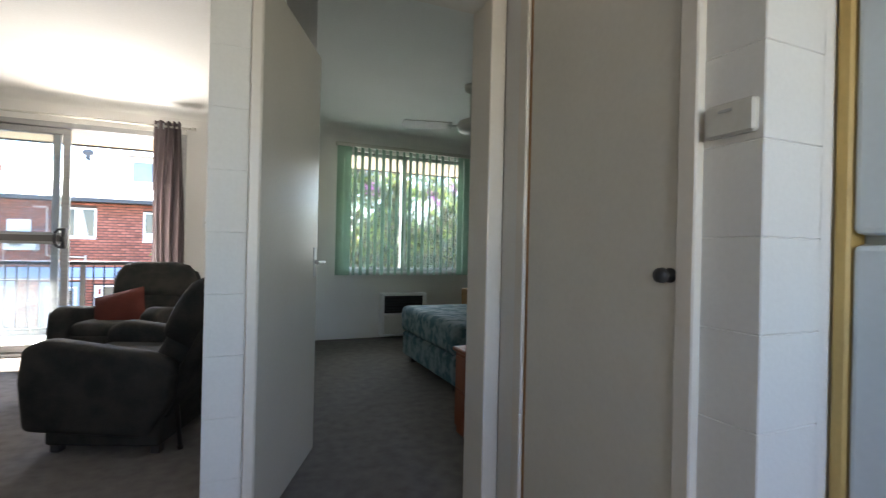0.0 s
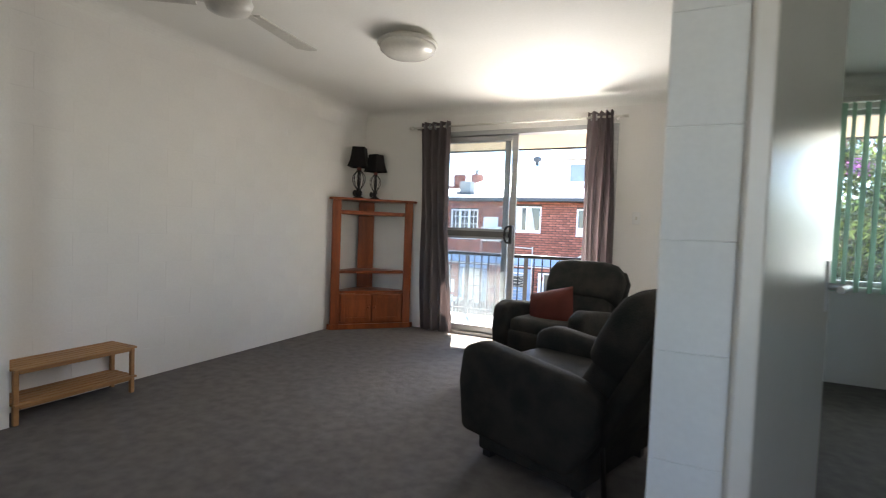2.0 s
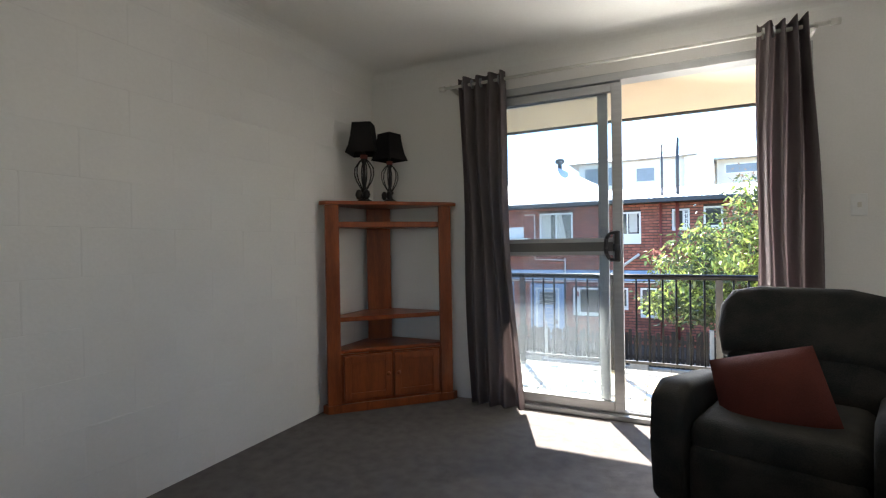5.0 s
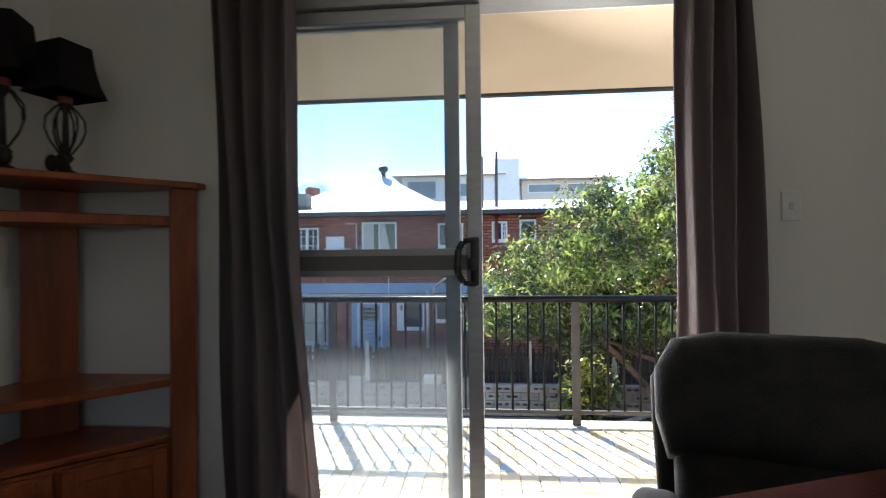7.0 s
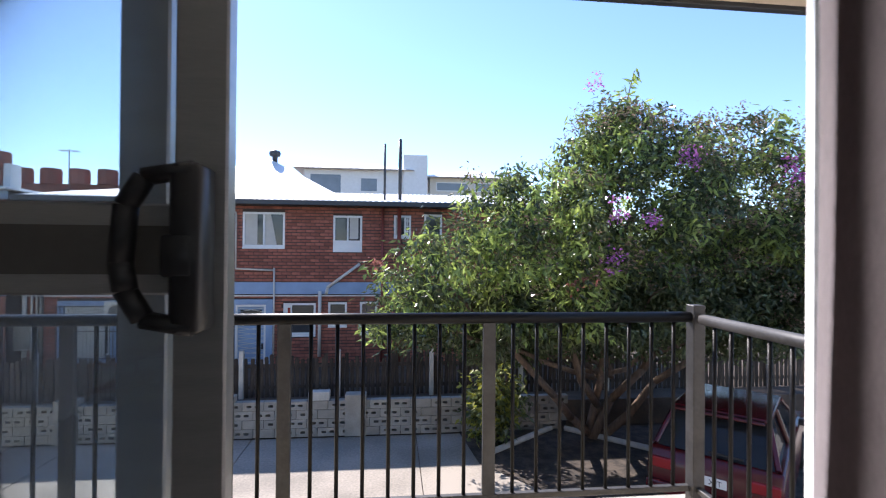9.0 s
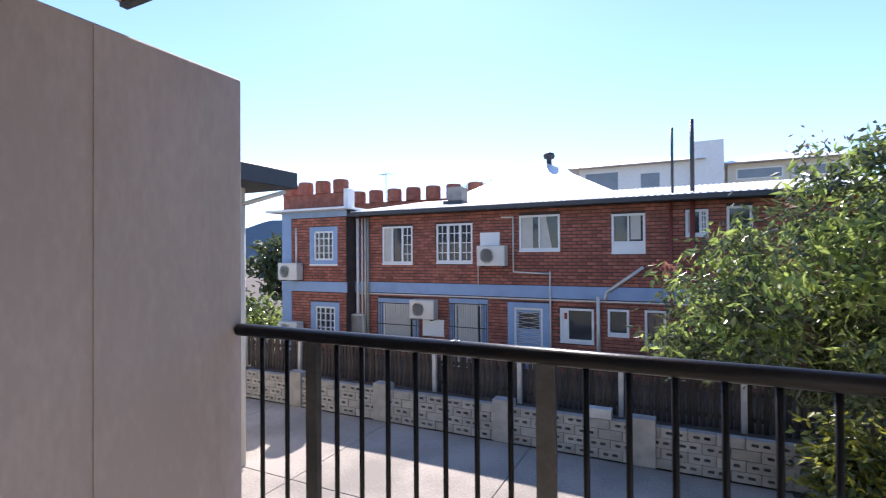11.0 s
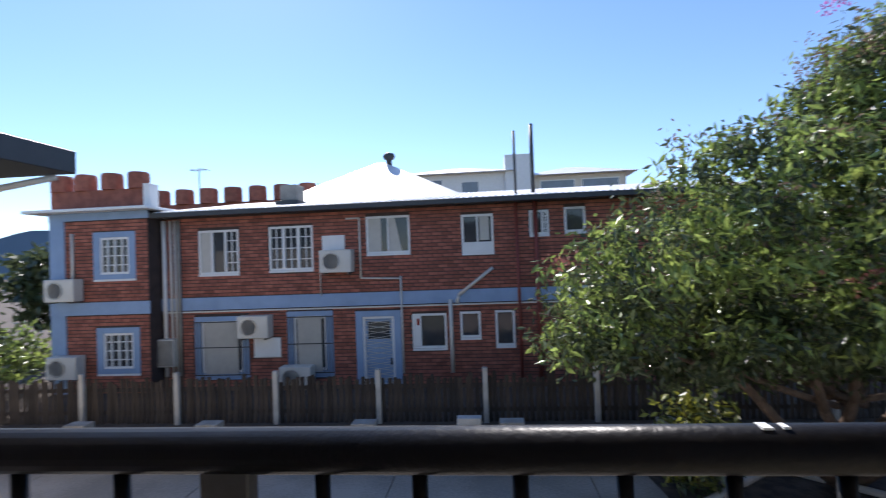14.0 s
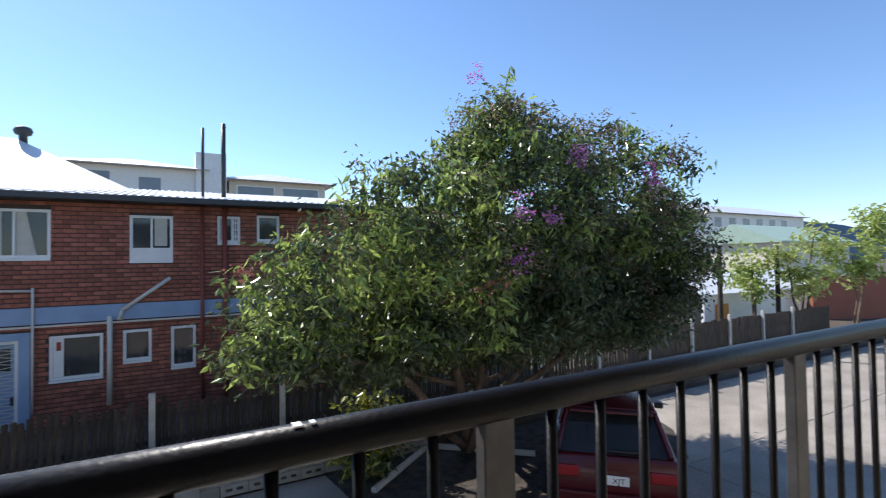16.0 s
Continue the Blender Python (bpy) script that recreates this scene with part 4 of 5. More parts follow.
part("quoin", box((-13.13, -0.482, 0), (-12.73, -0.451, Z(2.45)), 0.004), "blue", house, "powder-blue corner strip")
part("frieze", box((-13.14, -0.485, Z(2.26)), (-10.52, -0.451, Z(2.45)), 0.004), "blue", house, "powder-blue frieze")
part("band_moulding", box((-10.5, -0.05, Z(-0.12)), (3.6, -0.002, Z(-0.085)), 0.003), "offwhite", house, "pale conduit under the blue band")


def window(r, style, y=0.0):
    x0, x1, z0, z1 = r
    e = part("window", box((x0, y - 0.03, Z(z0) - 0.05), (x1, y + 0.02, Z(z0)), 0.004), "white" if style != "grille" else "blue", house)
    f = 0.055
    def fr(a, b, m="white", nm="frame"):
        part(nm, box((a[0], y + a[1], Z(a[2])), (b[0], y + b[1], Z(b[2])), 0.003), m, e)
    if style in ("grille", "tower", "door"):
        s = 0.17
        for a, b in (((x0, -0.02, z0), (x0 + s, 0.10, z1)), ((x1 - s, -0.02, z0), (x1, 0.10, z1)), ((x0 + s, -0.02, z1 - s * 0.8), (x1 - s, 0.10, z1))):
            fr(a, b, "blue", "surround")
        if style != "door":
            fr((x0 + s, -0.02, z0), (x1 - s, 0.10, z0 + s * 0.7), "blue", "surround")
            z0 += s * 0.7
        x0, x1, z1 = x0 + s, x1 - s, z1 - s * 0.8
    if style == "door":
        fr((x0, 0.0, z0), (x0 + f, 0.08, z1)), fr((x1 - f, 0.0, z0), (x1, 0.08, z1)), fr((x0 + f, 0.0, z1 - f), (x1 - f, 0.08, z1))
        part("door_leaf", box((x0 + f, y + 0.05, Z(z0)), (x1 - f, y + 0.09, Z(z1 - f))), "blue", e, "grey-blue door behind a security screen")
        part("upper_light", box((x0 + f + 0.06, y + 0.045, Z(z1 - 0.55)), (x1 - f - 0.06, y + 0.052, Z(z1 - f - 0.08))), "winglass", e)
        for i in range(16):
            zz = z0 + 0.1 + i * 0.125
            bm = bmesh.new()
            rod(bm, (x0 + f, y + 0.025, Z(zz)), (x1 - f, y + 0.025, Z(zz + 0.1)), 0.006, n=5)
            rod(bm, (x0 + f, y + 0.03, Z(zz + 0.1)), (x1 - f, y + 0.03, Z(zz)), 0.006, n=5)
            part("screen_bar", bm, "offwhite", e)
        part("lock", box((x1 - f - 0.06, y + 0.0, Z(z0 + 1.0)), (x1 - f - 0.01, y + 0.03, Z(z0 + 1.15)), 0.004), "black", e)
        return
    fr((x0, 0.0, z0), (x0 + f, 0.07, z1)), fr((x1 - f, 0.0, z0), (x1, 0.07, z1)), fr((x0 + f, 0.0, z1 - f), (x1 - f, 0.07, z1)), fr((x0 + f, 0.0, z0), (x1 - f, 0.07, z0 + f))
    part("pane", box((x0 + f, y + 0.045, Z(z0 + f)), (x1 - f, y + 0.05, Z(z1 - f))), "winglass", e)
    w3 = (x1 - x0) / 3
    def muntins(a, b, n, m):
        for i in range(1, n):
            fr((a + (b - a) * i / n - 0.012, 0.012, z0 + f), (a + (b - a) * i / n + 0.012, 0.04, z1 - f), "white", "glazing_bar")
        for i in range(1, m):
            zz = z0 + (z1 - z0) * i / m
            fr((a, 0.015, zz - 0.012), (b, 0.038, zz + 0.012), "white", "glazing_bar")
    if style == "casement3":
        for i in (1, 2):
            fr((x0 + w3 * i - 0.04, -0.005, z0 + f), (x0 + w3 * i + 0.04, 0.06, z1 - f), "white", "mullion")
        for i in range(3):
            muntins(x0 + w3 * i + 0.045, x0 + w3 * (i + 1) - 0.045, 2, 4)
    elif style == "half":
        part("curtain", box((x0 + f, y + 0.03, Z(z0 + f)), (x0 + w3 * 0.9, y + 0.043, Z(z1 - f))), "netting", e, "pale curtain behind glass")
        fr((x0 + w3 - 0.03, 0.0, z0 + f), (x0 + w3 + 0.03, 0.06, z1 - f), "white", "mullion")
        fr((x0 + 2 * w3 - 0.03, 0.0, z0 + f), (x0 + 2 * w3 + 0.03, 0.06, z1 - f), "white", "mullion")
        muntins(x0 + 2 * w3 + 0.03, x1 - f, 2, 4)
    elif style == "slider":
        fr(((x0 + x1) / 2 - 0.02, 0.0, z0 + f), ((x0 + x1) / 2 + 0.02, 0.06, z1 - f), "white", "mullion")
        part("curtain", box((x0 + f, y + 0.03, Z(z0 + f)), (x0 + (x1 - x0) * 0.34, y + 0.043, Z(z1 - f))), "netting", e, "pale net curtain")
        bm = bmesh.new()
        prism(bm, [(x0 + (x1 - x0) * 0.52, Z(z0 + f)), (x0 + (x1 - x0) * 0.80, Z(z0 + f)), (x0 + (x1 - x0) * 0.66, Z(z1 - f)), (x0 + (x1 - x0) * 0.52, Z(z1 - f))], y + 0.03, y + 0.043, 1)
        part("curtain", bm, "netting", e, "pale curtain drawn aside")
    elif style == "panelled":
        fr((x0 + f, 0.0, z0 + f), (x1 - f, 0.06, z0 + 0.26), "white", "lower_panel")
        fr(((x0 + x1) / 2 - 0.02, 0.0, z0 + 0.26), ((x0 + x1) / 2 + 0.02, 0.06, z1 - f), "white", "mullion")
        part("curtain", box(((x0 + x1) / 2 + 0.05, y + 0.03, Z(z0 + 0.3)), (x1 - f - 0.05, y + 0.043, Z(z1 - f))), "netting", e, "drawn-back curtain")
    elif style == "grille":
        part("blind", box((x0 + 0.1, y - 0.025, Z(z0 - 0.03)), (x1 - 0.12, y - 0.002, Z(z1 + 0.02)), 0.002), "netting", e, "pale lattice security screen")
        for i in range(-2, 15):
            xx = x0 + (x1 - x0) * i / 12
            part("grille_bar", box((xx - 0.007, y - 0.05, Z(z0 - 0.06)), (xx + 0.007, y - 0.038, Z(z1 + 0.02)), 0), "gutter" if i < 1 or i > 10 else "netting", e)
        for zz in (z0 - 0.05, (z0 + z1) / 2, z1):
            part("grille_rail", box((x0 - 0.17, y - 0.056, Z(zz) - 0.012), (x1 + 0.17, y - 0.05, Z(zz) + 0.012), 0), "gutter", e)
    elif style == "tower":
        for i in range(1, 4):
            fr((x0 + (x1 - x0) * i / 4 - 0.018, 0.0, z0 + f), (x0 + (x1 - x0) * i / 4 + 0.018, 0.06, z1 - f), "white", "mullion")
        for i in range(1, 4):
            zz = z0 + (z1 - z0) * i / 4
            fr((x0 + f, 0.01, zz - 0.012), (x1 - f, 0.04, zz + 0.012), "white", "glazing_bar")
    elif style == "vent":
        part("side_panel", box((x0 + f, y + 0.02, Z(z0 + f)), (x0 + f + 0.16, y + 0.042, Z(z1 - f))), "white", e, "white side panel with a red sign")
        part("sign", box((x0 + f + 0.05, y + 0.014, Z(z1 - 0.28)), (x0 + f + 0.12, y + 0.0195, Z(z1 - 0.12))), "lens", e, "small red sign")


for r, s in zip(OPEN, ("half", "casement3", "slider", "panelled", "half", "plain", "grille", "grille", "door", "vent", "plain", "plain")):
    window(r, s)
window(TOWER[0], "tower", -0.45)
window(TOWER[1], "tower", -0.45)

# roofs, gutter, parapets
bm = bmesh.new()
prism(bm, [(-0.42, Z(2.34)), (-0.42, Z(2.37)), (4.3, Z(3.12)), (4.3, Z(3.06))], -10.45, 3.9, 0)
roof = part("roof", bm, "roof", house, "pale corrugated metal roof")
bm = bmesh.new()
for i in range(95):
    x = -10.4 + i * 0.15
    prism(bm, [(-0.43, Z(2.371)), (-0.43, Z(2.39)), (4.3, Z(3.14)), (4.3, Z(3.12))], x, x + 0.06, 0)
part("corrugation", bm, "roof", roof, "ribs of the metal sheets")
part("gutter", box((-10.5, -0.50, Z(2.24)), (3.95, -0.40, Z(2.36)), 0.01), "gutter", house, "charcoal eaves gutter")
part("eave_lining", box((-10.45, -0.40, Z(2.25)), (3.9, 0.24, Z(2.28))), "gutter", house)
part("tower_cornice", box((-13.5, -0.85, Z(2.45)), (-10.3, 0.6, Z(2.52)), 0.01), "white", house, "thin white projecting cornice slab")
part("parapet", box((-13.1, -0.45, Z(2.52)), (-10.5, -0.2, Z(3.0)), 0.01), "brick", house, "brick parapet of the tower")
part("parapet_end", box((-10.62, -0.5, Z(2.52)), (-10.46, -0.15, Z(3.1)), 0.01), "white", house, "white parapet end block")
for x in (-12.95, -12.3, -11.6, -10.9):
    bm = bmesh.new()
    lathe(bm, [(0.24, Z(3.0)), (0.24, Z(3.34)), (0.22, Z(3.4))], 10, (x + 0.05, -0.32, 0))
    part("merlon", bm, "brick", house, "round-edged brick merlon")
part("rear_parapet", box((-15.5, 6.0, 0), (-8.6, 6.3, Z(3.45)), 0.01), "brick", house, "brick parapet further back")
for i in range(7):
    bm = bmesh.new()
    lathe(bm, [(0.33, Z(3.45)), (0.33, Z(3.95)), (0.30, Z(4.02))], 10, (-14.9 + i * 0.98, 6.15, 0))
    part("merlon", bm, "brick", house, "round-edged brick merlon")
bm = bmesh.new()
base = [(-8.5, 1.7, Z(2.7)), (-2.9, 1.7, Z(2.7)), (-2.9, 7.0, Z(2.9)), (-8.5, 7.0, Z(2.9))]
vs = [bm.verts.new(p) for p in base] + [bm.verts.new((-5.9, 4.1, Z(4.22))), bm.verts.new((-5.6, 4.1, Z(4.22)))]
for f in ((0, 1, 5, 4), (1, 2, 5), (2, 3, 4, 5), (3, 0, 4), (3, 2, 1, 0)):
    bm.faces.new([vs[i] for i in f])
part("hip_roof", bm, "roof", house, "pale hipped metal roof behind")
bm = bmesh.new()
lathe(bm, [(0.09, Z(4.1)), (0.09, Z(4.3)), (0.17, Z(4.33)), (0.20, Z(4.42)), (0.16, Z(4.5)), (0.05, Z(4.54))], 16, (-5.45, 4.1, 0))
part("roof_vent", bm, "gutter", house, "whirling roof vent", True)
for x, z1, r in ((-1.20, 4.18, 0.05), (-1.62, 4.04, 0.033)):
    bm = bmesh.new()
    rod(bm, (x, 0.35, Z(2.4)), (x, 0.35, Z(z1)), r, n=10)
    part("flue_pipe", bm, "gutter", house, "dark steel flue pipe", True)
bm = box((-7.75, 0.8, Z(2.68)), (-7.28, 1.3, Z(3.10)), 0.02)
part("roof_cooler", bm, "breeze", house, "grey evaporative cooler box")
part("cooler_stand", box((-7.85, 0.7, Z(2.55)), (-7.22, 1.4, Z(2.675)), 0.01), "gutter", house)


def pipe(pts, r, material, label):
    bm = bmesh.new()
    for a, b in zip(pts, pts[1:]):
        rod(bm, (a[0], a[1], Z(a[2])), (b[0], b[1], Z(b[2])), r, n=8)
    part("pipe", bm, material, house, label, True)


pipe([(-1.22, -0.07, 2.25), (-1.22, -0.07, -1.9)], 0.05, "redpipe", "oxide-red downpipe")
pipe([(-1.66, -0.07, 2.25), (-1.66, -0.07, -1.9)], 0.035, "redpipe", "oxide-red downpipe")
pipe([(-2.25, -0.05, 0.74), (-3.08, -0.06, 0.12), (-3.12, -0.06, -0.06)], 0.04, "offwhite", "pale waste pipe on a slant")
pipe([(-3.28, -0.06, 0.02), (-3.28, -0.06, -1.7)], 0.045, "offwhite", "pale vertical waste pipe")
pipe([(-5.75, -0.05, 2.05), (-5.42, -0.05, 2.05), (-5.42, -0.05, 0.60), (-4.45, -0.05, 0.56), (-4.45, -0.06, 0.62), (-4.45, -0.06, -1.7)], 0.022, "offwhite", "pale conduit run")
pipe([(-6.42, -0.05, 1.2), (-6.42, -0.05, 0.2)], 0.014, "offwhite", "thin conduit")
for x, r, m in ((-10.42, 0.05, "white"), (-10.25, 0.03, "offwhite"), (-10.14, 0.025, "offwhite"), (-10.04, 0.045, "breeze")):
    pipe([(x, -0.06, 2.2), (x, -0.06, -1.7)], r, m, "pale downpipes in the wall's angle")
pipe([(-12.5, -0.5, 1.95), (-12.5, -0.5, 0.55)], 0.035, "offwhite", "pale downpipe on the tower")


def condenser(at, label):
    e = thing("air_conditioner_unit", at, label, "air conditioner", group="outdoor units")
    part("case", box((-0.39, -0.3, 0), (0.39, 0, 0.54), 0.015), "offwhite", e)
    bm = bmesh.new()
    lathe(bm, [(0.215, 0), (0.215, 0.012), (0.19, 0.012), (0.19, 0.0)], 24)
    bm.transform(Matrix.Translation((-0.1, -0.3, 0.27)) @ Matrix.Rotation(radians(90), 4, "X"))
    part("fan_ring", bm, "alu", e)
    bm = bmesh.new()
    lathe(bm, [(0.19, 0), (0.19, 0.004)], 24)
    bm.transform(Matrix.Translation((-0.1, -0.3, 0.27)) @ Matrix.Rotation(radians(90), 4, "X"))
    # flat disc; the hollow's shade is only dark colour
    part("fan_opening", bm, "alu_dark", e, "flat disc with the opening's shade in its colour")
    for i in range(7):
        r = 0.03 + i * 0.025
        bm = bmesh.new()
        lathe(bm, [(r, 0), (r, 0.004), (r - 0.006, 0.004), (r - 0.006, 0)], 20)
        bm.transform(Matrix.Translation((-0.1, -0.306, 0.27)) @ Matrix.Rotation(radians(90), 4, "X"))
        part("guard_ring", bm, "offwhite", e)
    for x in (-0.3, 0.3):
        part("bracket", box((x - 0.02, -0.3, -0.04), (x + 0.02, 0.02, -0.001)), "alu_dark", e)
    return e


condenser((-5.96, HY - 0.03, 0.76), "white outdoor air-conditioning unit high on the brick wall")
condenser((-8.05, HY - 0.03, -0.75), "white outdoor air-conditioning unit over the lower windows")
condenser((-12.62, HY - 0.49, 0.30), "white outdoor air-conditioning unit on the tower")
condenser((-12.58, HY - 0.52, -1.55), "white outdoor air-conditioning unit low on the tower")
condenser((-7.0, HY - 0.1, -1.97), "white outdoor air-conditioning unit standing in the garden bed")
for a, b in (((-6.36, 1.27), (-5.8, 1.66)), ((-8.16, -1.24), (-7.48, -0.78))):
    e = thing("wall_panel", ((a[0] + b[0]) / 2, HY - 0.014, a[1]), "white filled-in panel on the brick wall", "panel", group="wall panels")
    part("sheet", box((-(b[0] - a[0]) / 2, -0.03, 0), ((b[0] - a[0]) / 2, 0, b[1] - a[1]), 0.004), "white", e)
    part("edging", box((-(b[0] - a[0]) / 2 - 0.02, -0.02, -0.025), ((b[0] - a[0]) / 2 + 0.02, -0.001, -0.001)), "offwhite", e)
mb = thing("meter_box", (-10.38, HY - 0.02, -1.42), "grey metal electricity meter box on the wall", "meter box")
part("case", box((-0.25, -0.2, 0), (0.25, 0, 0.68), 0.01), "offwhite", mb)
part("door", box((-0.23, -0.212, 0.03), (0.23, -0.201, 0.65), 0.004), "breeze", mb)
bm = bmesh.new()
rod(bm, (0, 0, 0), (0, 0, 1.25), 0.015, n=8)
for i in range(6):
    rod(bm, (-0.25 + i * 0.1, -0.2, 1.2), (-0.25 + i * 0.1, 0.2, 1.2), 0.006, n=6)
rod(bm, (-0.3, 0, 1.2), (0.3, 0, 1.2), 0.009, n=6)
an = thing("tv_antenna", (-11.35, HY + 3.0, 2.9), "thin metal television antenna on the roof", "antenna")
part("mast", bm, "alu_dark", an)
part("mount", box((-0.1, -0.1, -0.4), (0.1, 0.1, 0.0)), "gutter", an)

# neighbouring flats beyond the privacy wall
nb = thing("neighbour_building", (-10.6, 9.5, G), "cream rendered block of flats with a dark eave", "building")
part("wall", box((-2.4, -2.0, 0), (2.42, 2.0, 4.75), 0.01), "cream", nb)
part("fascia", box((-2.6, -2.2, 4.76), (3.02, 2.62, 5.05), 0.01), "gutter", nb, "charcoal fascia and gutter")
bm = bmesh.new()
rod(bm, (2.9, 2.45, 4.70), (2.45, 1.9, 4.45), 0.04, n=8)
rod(bm, (2.47, 1.9, 4.45), (2.47, 1.9, 0.1), 0.04, n=8)
part("downpipe", bm, "cream", nb, "cream downpipe", True)


# ---- trees ----
def leaf_mesh(name, clumps, material, rng, per=14, size=(0.10, 0.03), droop=0.5, spread=0.16):
    """Folded pointed leaves round twig ends, all in one mesh."""
    vs, fs = [], []
    for c in clumps:
        for _ in range(per):
            d = Vector((rng.gauss(0, 1), rng.gauss(0, 1), rng.gauss(0, 0.7) - droop)).normalized()
            s = Vector((rng.gauss(0, 1), rng.gauss(0, 1), rng.gauss(0, 1)))
            s = (s - d * s.dot(d)).normalized()
            up = d.cross(s)
            p = Vector(c) + Vector((rng.gauss(0, spread), rng.gauss(0, spread), rng.gauss(0, spread * 0.8)))
            L, W = size[0] * rng.uniform(0.6, 1.3), size[1] * rng.uniform(0.7, 1.2)
            i = len(vs)
            vs += [p, p + d * L * 0.45 + s * W + up * W * 0.35, p + d * L, p + d * L * 0.45 - s * W + up * W * 0.35]
            fs += [(i, i + 1, i + 2), (i, i + 2, i + 3)]
    me = bpy.data.meshes.new(name)
    me.from_pydata([tuple(v) for v in vs], [], fs)
    me.materials.append(M[material])
    return me


def limb(bm, p, q, r1, r2, rng, n=5, wob=0.12):
    p, q = Vector(p), Vector(q)
    pts = [p.lerp(q, i / n) + (Vector((rng.uniform(-1, 1), rng.uniform(-1, 1), rng.uniform(-0.4, 0.4))) * wob * (0 if i in (0, n) else 1)) for i in range(n + 1)]
    for i in range(n):
        a, b = r1 + (r2 - r1) * i / n, r1 + (r2 - r1) * (i + 1) / n
        rod(bm, pts[i], pts[i + 1] + (pts[i + 1] - pts[i]) * 0.04, a, b, 8)
    return pts


def shell(lobes, count, rng, depth=0.35, gap=-0.28):
    """Points near the uneven outside of a crown made of overlapping lobes."""
    out = []
    vol = [l[3] * l[4] * l[5] for l in lobes]
    while len(out) < count:
        l = rng.choices(lobes, [v ** 0.7 for v in vol])[0]
        d = Vector((rng.gauss(0, 1), rng.gauss(0, 1), rng.gauss(0, 1))).normalized()
        k = noise.noise(d * 2.3 + Vector(l[:3])) * 0.22 + noise.noise(d * 6 + Vector(l[:3])) * 0.12
        r = (1 - depth * rng.random() ** 1.6) * (1 + k)
        p = (l[0] + d.x * l[3] * r, l[1] + d.y * l[4] * r, l[2] + d.z * l[5] * r)
        if noise.noise(Vector(p) * 1.7) > gap:
            out.append(p)
    return out


def add_mesh(name, me, parent, label=""):
    o = new(name, me)
    o.parent = parent
    return tagged(o, label)


rng = random.Random(21)
BX, BY = 2.6, 13.9
tree = thing("flowering_tree", (0, 0, 0), "broad leafy tree with magenta blossom and dry seed heads", "tree")
bm = bmesh.new()
lobes = [(2.6, 12.6, 1.7, 1.7, 1.5, 1.7), (4.6, 12.5, 1.9, 1.7, 1.5, 1.6), (5.3, 12.2, 1.0, 1.15, 1.3, 1.35), (0.8, 12.3, 1.2, 1.4, 1.3, 1.3), (-0.5, 12.2, 0.5, 1.25, 1.1, 1.05),
         (-1.15, 12.2, 0.12, 0.92, 0.9, 0.5), (2.2, 12.3, 0.3, 2.0, 1.4, 0.85), (2.3, 12.7, 2.9, 0.8, 0.8, 0.85), (4.7, 12.4, 0.1, 1.4, 1.3, 0.75), (0.3, 12.3, 0.12, 1.4, 1.1, 0.55),
         # these four lobes are unseen foliage, added behind to shade the ground
         (2.4, 13.9, 0.2, 1.8, 0.8, 0.9), (4.4, 13.9, 0.3, 1.6, 0.8, 0.9), (0.8, 13.6, 0.1, 1.2, 0.7, 0.7), (-0.4, 13.7, 0.0, 1.1, 0.7, 0.6)]
for k, l in enumerate(lobes):
    base = (BX + rng.uniform(-0.25, 0.25), BY + rng.uniform(-0.2, 0.2), G - 0.02 if k < 5 else -1.3)
    pts = limb(bm, base, (l[0], l[1], l[2]), 0.085 if k < 5 else 0.05, 0.03, rng, 6, 0.14)
    for _ in range(5):
        d = Vector((rng.gauss(0, 1), rng.gauss(0, 1), rng.gauss(0.3, 0.8))).normalized()
        limb(bm, pts[4].lerp(pts[6], rng.random()), (l[0] + d.x * l[3] * 0.8, l[1] + d.y * l[4] * 0.8, l[2] + d.z * l[5] * 0.8), 0.025, 0.006, rng, 3, 0.1)
part("trunk", bm, "bark", tree, "several leaning grey-brown stems", True)
lobes = [(l[0] + 0.06, l[1], l[2] + 0.04, l[3] * 0.93, l[4], l[5] * 0.93) for l in lobes]
cl = shell(lobes, 4700, rng, 0.5, -0.06)
# clumps at the left and top take the brighter leaf, as if sunlit
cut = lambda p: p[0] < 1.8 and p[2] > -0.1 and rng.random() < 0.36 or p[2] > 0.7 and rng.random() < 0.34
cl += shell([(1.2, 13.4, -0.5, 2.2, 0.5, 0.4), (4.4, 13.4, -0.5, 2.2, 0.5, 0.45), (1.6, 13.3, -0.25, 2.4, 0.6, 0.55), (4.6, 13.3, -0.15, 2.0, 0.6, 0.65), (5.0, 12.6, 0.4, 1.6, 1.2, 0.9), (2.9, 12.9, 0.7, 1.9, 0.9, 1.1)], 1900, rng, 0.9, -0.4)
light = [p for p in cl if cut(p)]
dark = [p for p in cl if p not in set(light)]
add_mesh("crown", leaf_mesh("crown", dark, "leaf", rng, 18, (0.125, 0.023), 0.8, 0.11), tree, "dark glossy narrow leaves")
add_mesh("young_foliage", leaf_mesh("young_foliage", light, "leaf_light", rng, 15, (0.15, 0.025), 1.0, 0.10), tree, "yellow-green leaves with sunlight put into their colour")
sprig = [(2.45 + 0.06 * i, 12.7, 3.6 + 0.14 * i) for i in range(5)]
add_mesh("top_sprig", leaf_mesh("top_sprig", sprig, "leaf_light", rng, 7, (0.17, 0.03), 0.6, 0.07), tree, "tall leafy shoot at the top")["kind"] = "stuff"
bm = bmesh.new()
limb(bm, (2.3, 12.7, 2.7), (2.7, 12.7, 4.2), 0.02, 0.006, rng, 4, 0.03)
part("top_shoot", bm, "bark", tree)
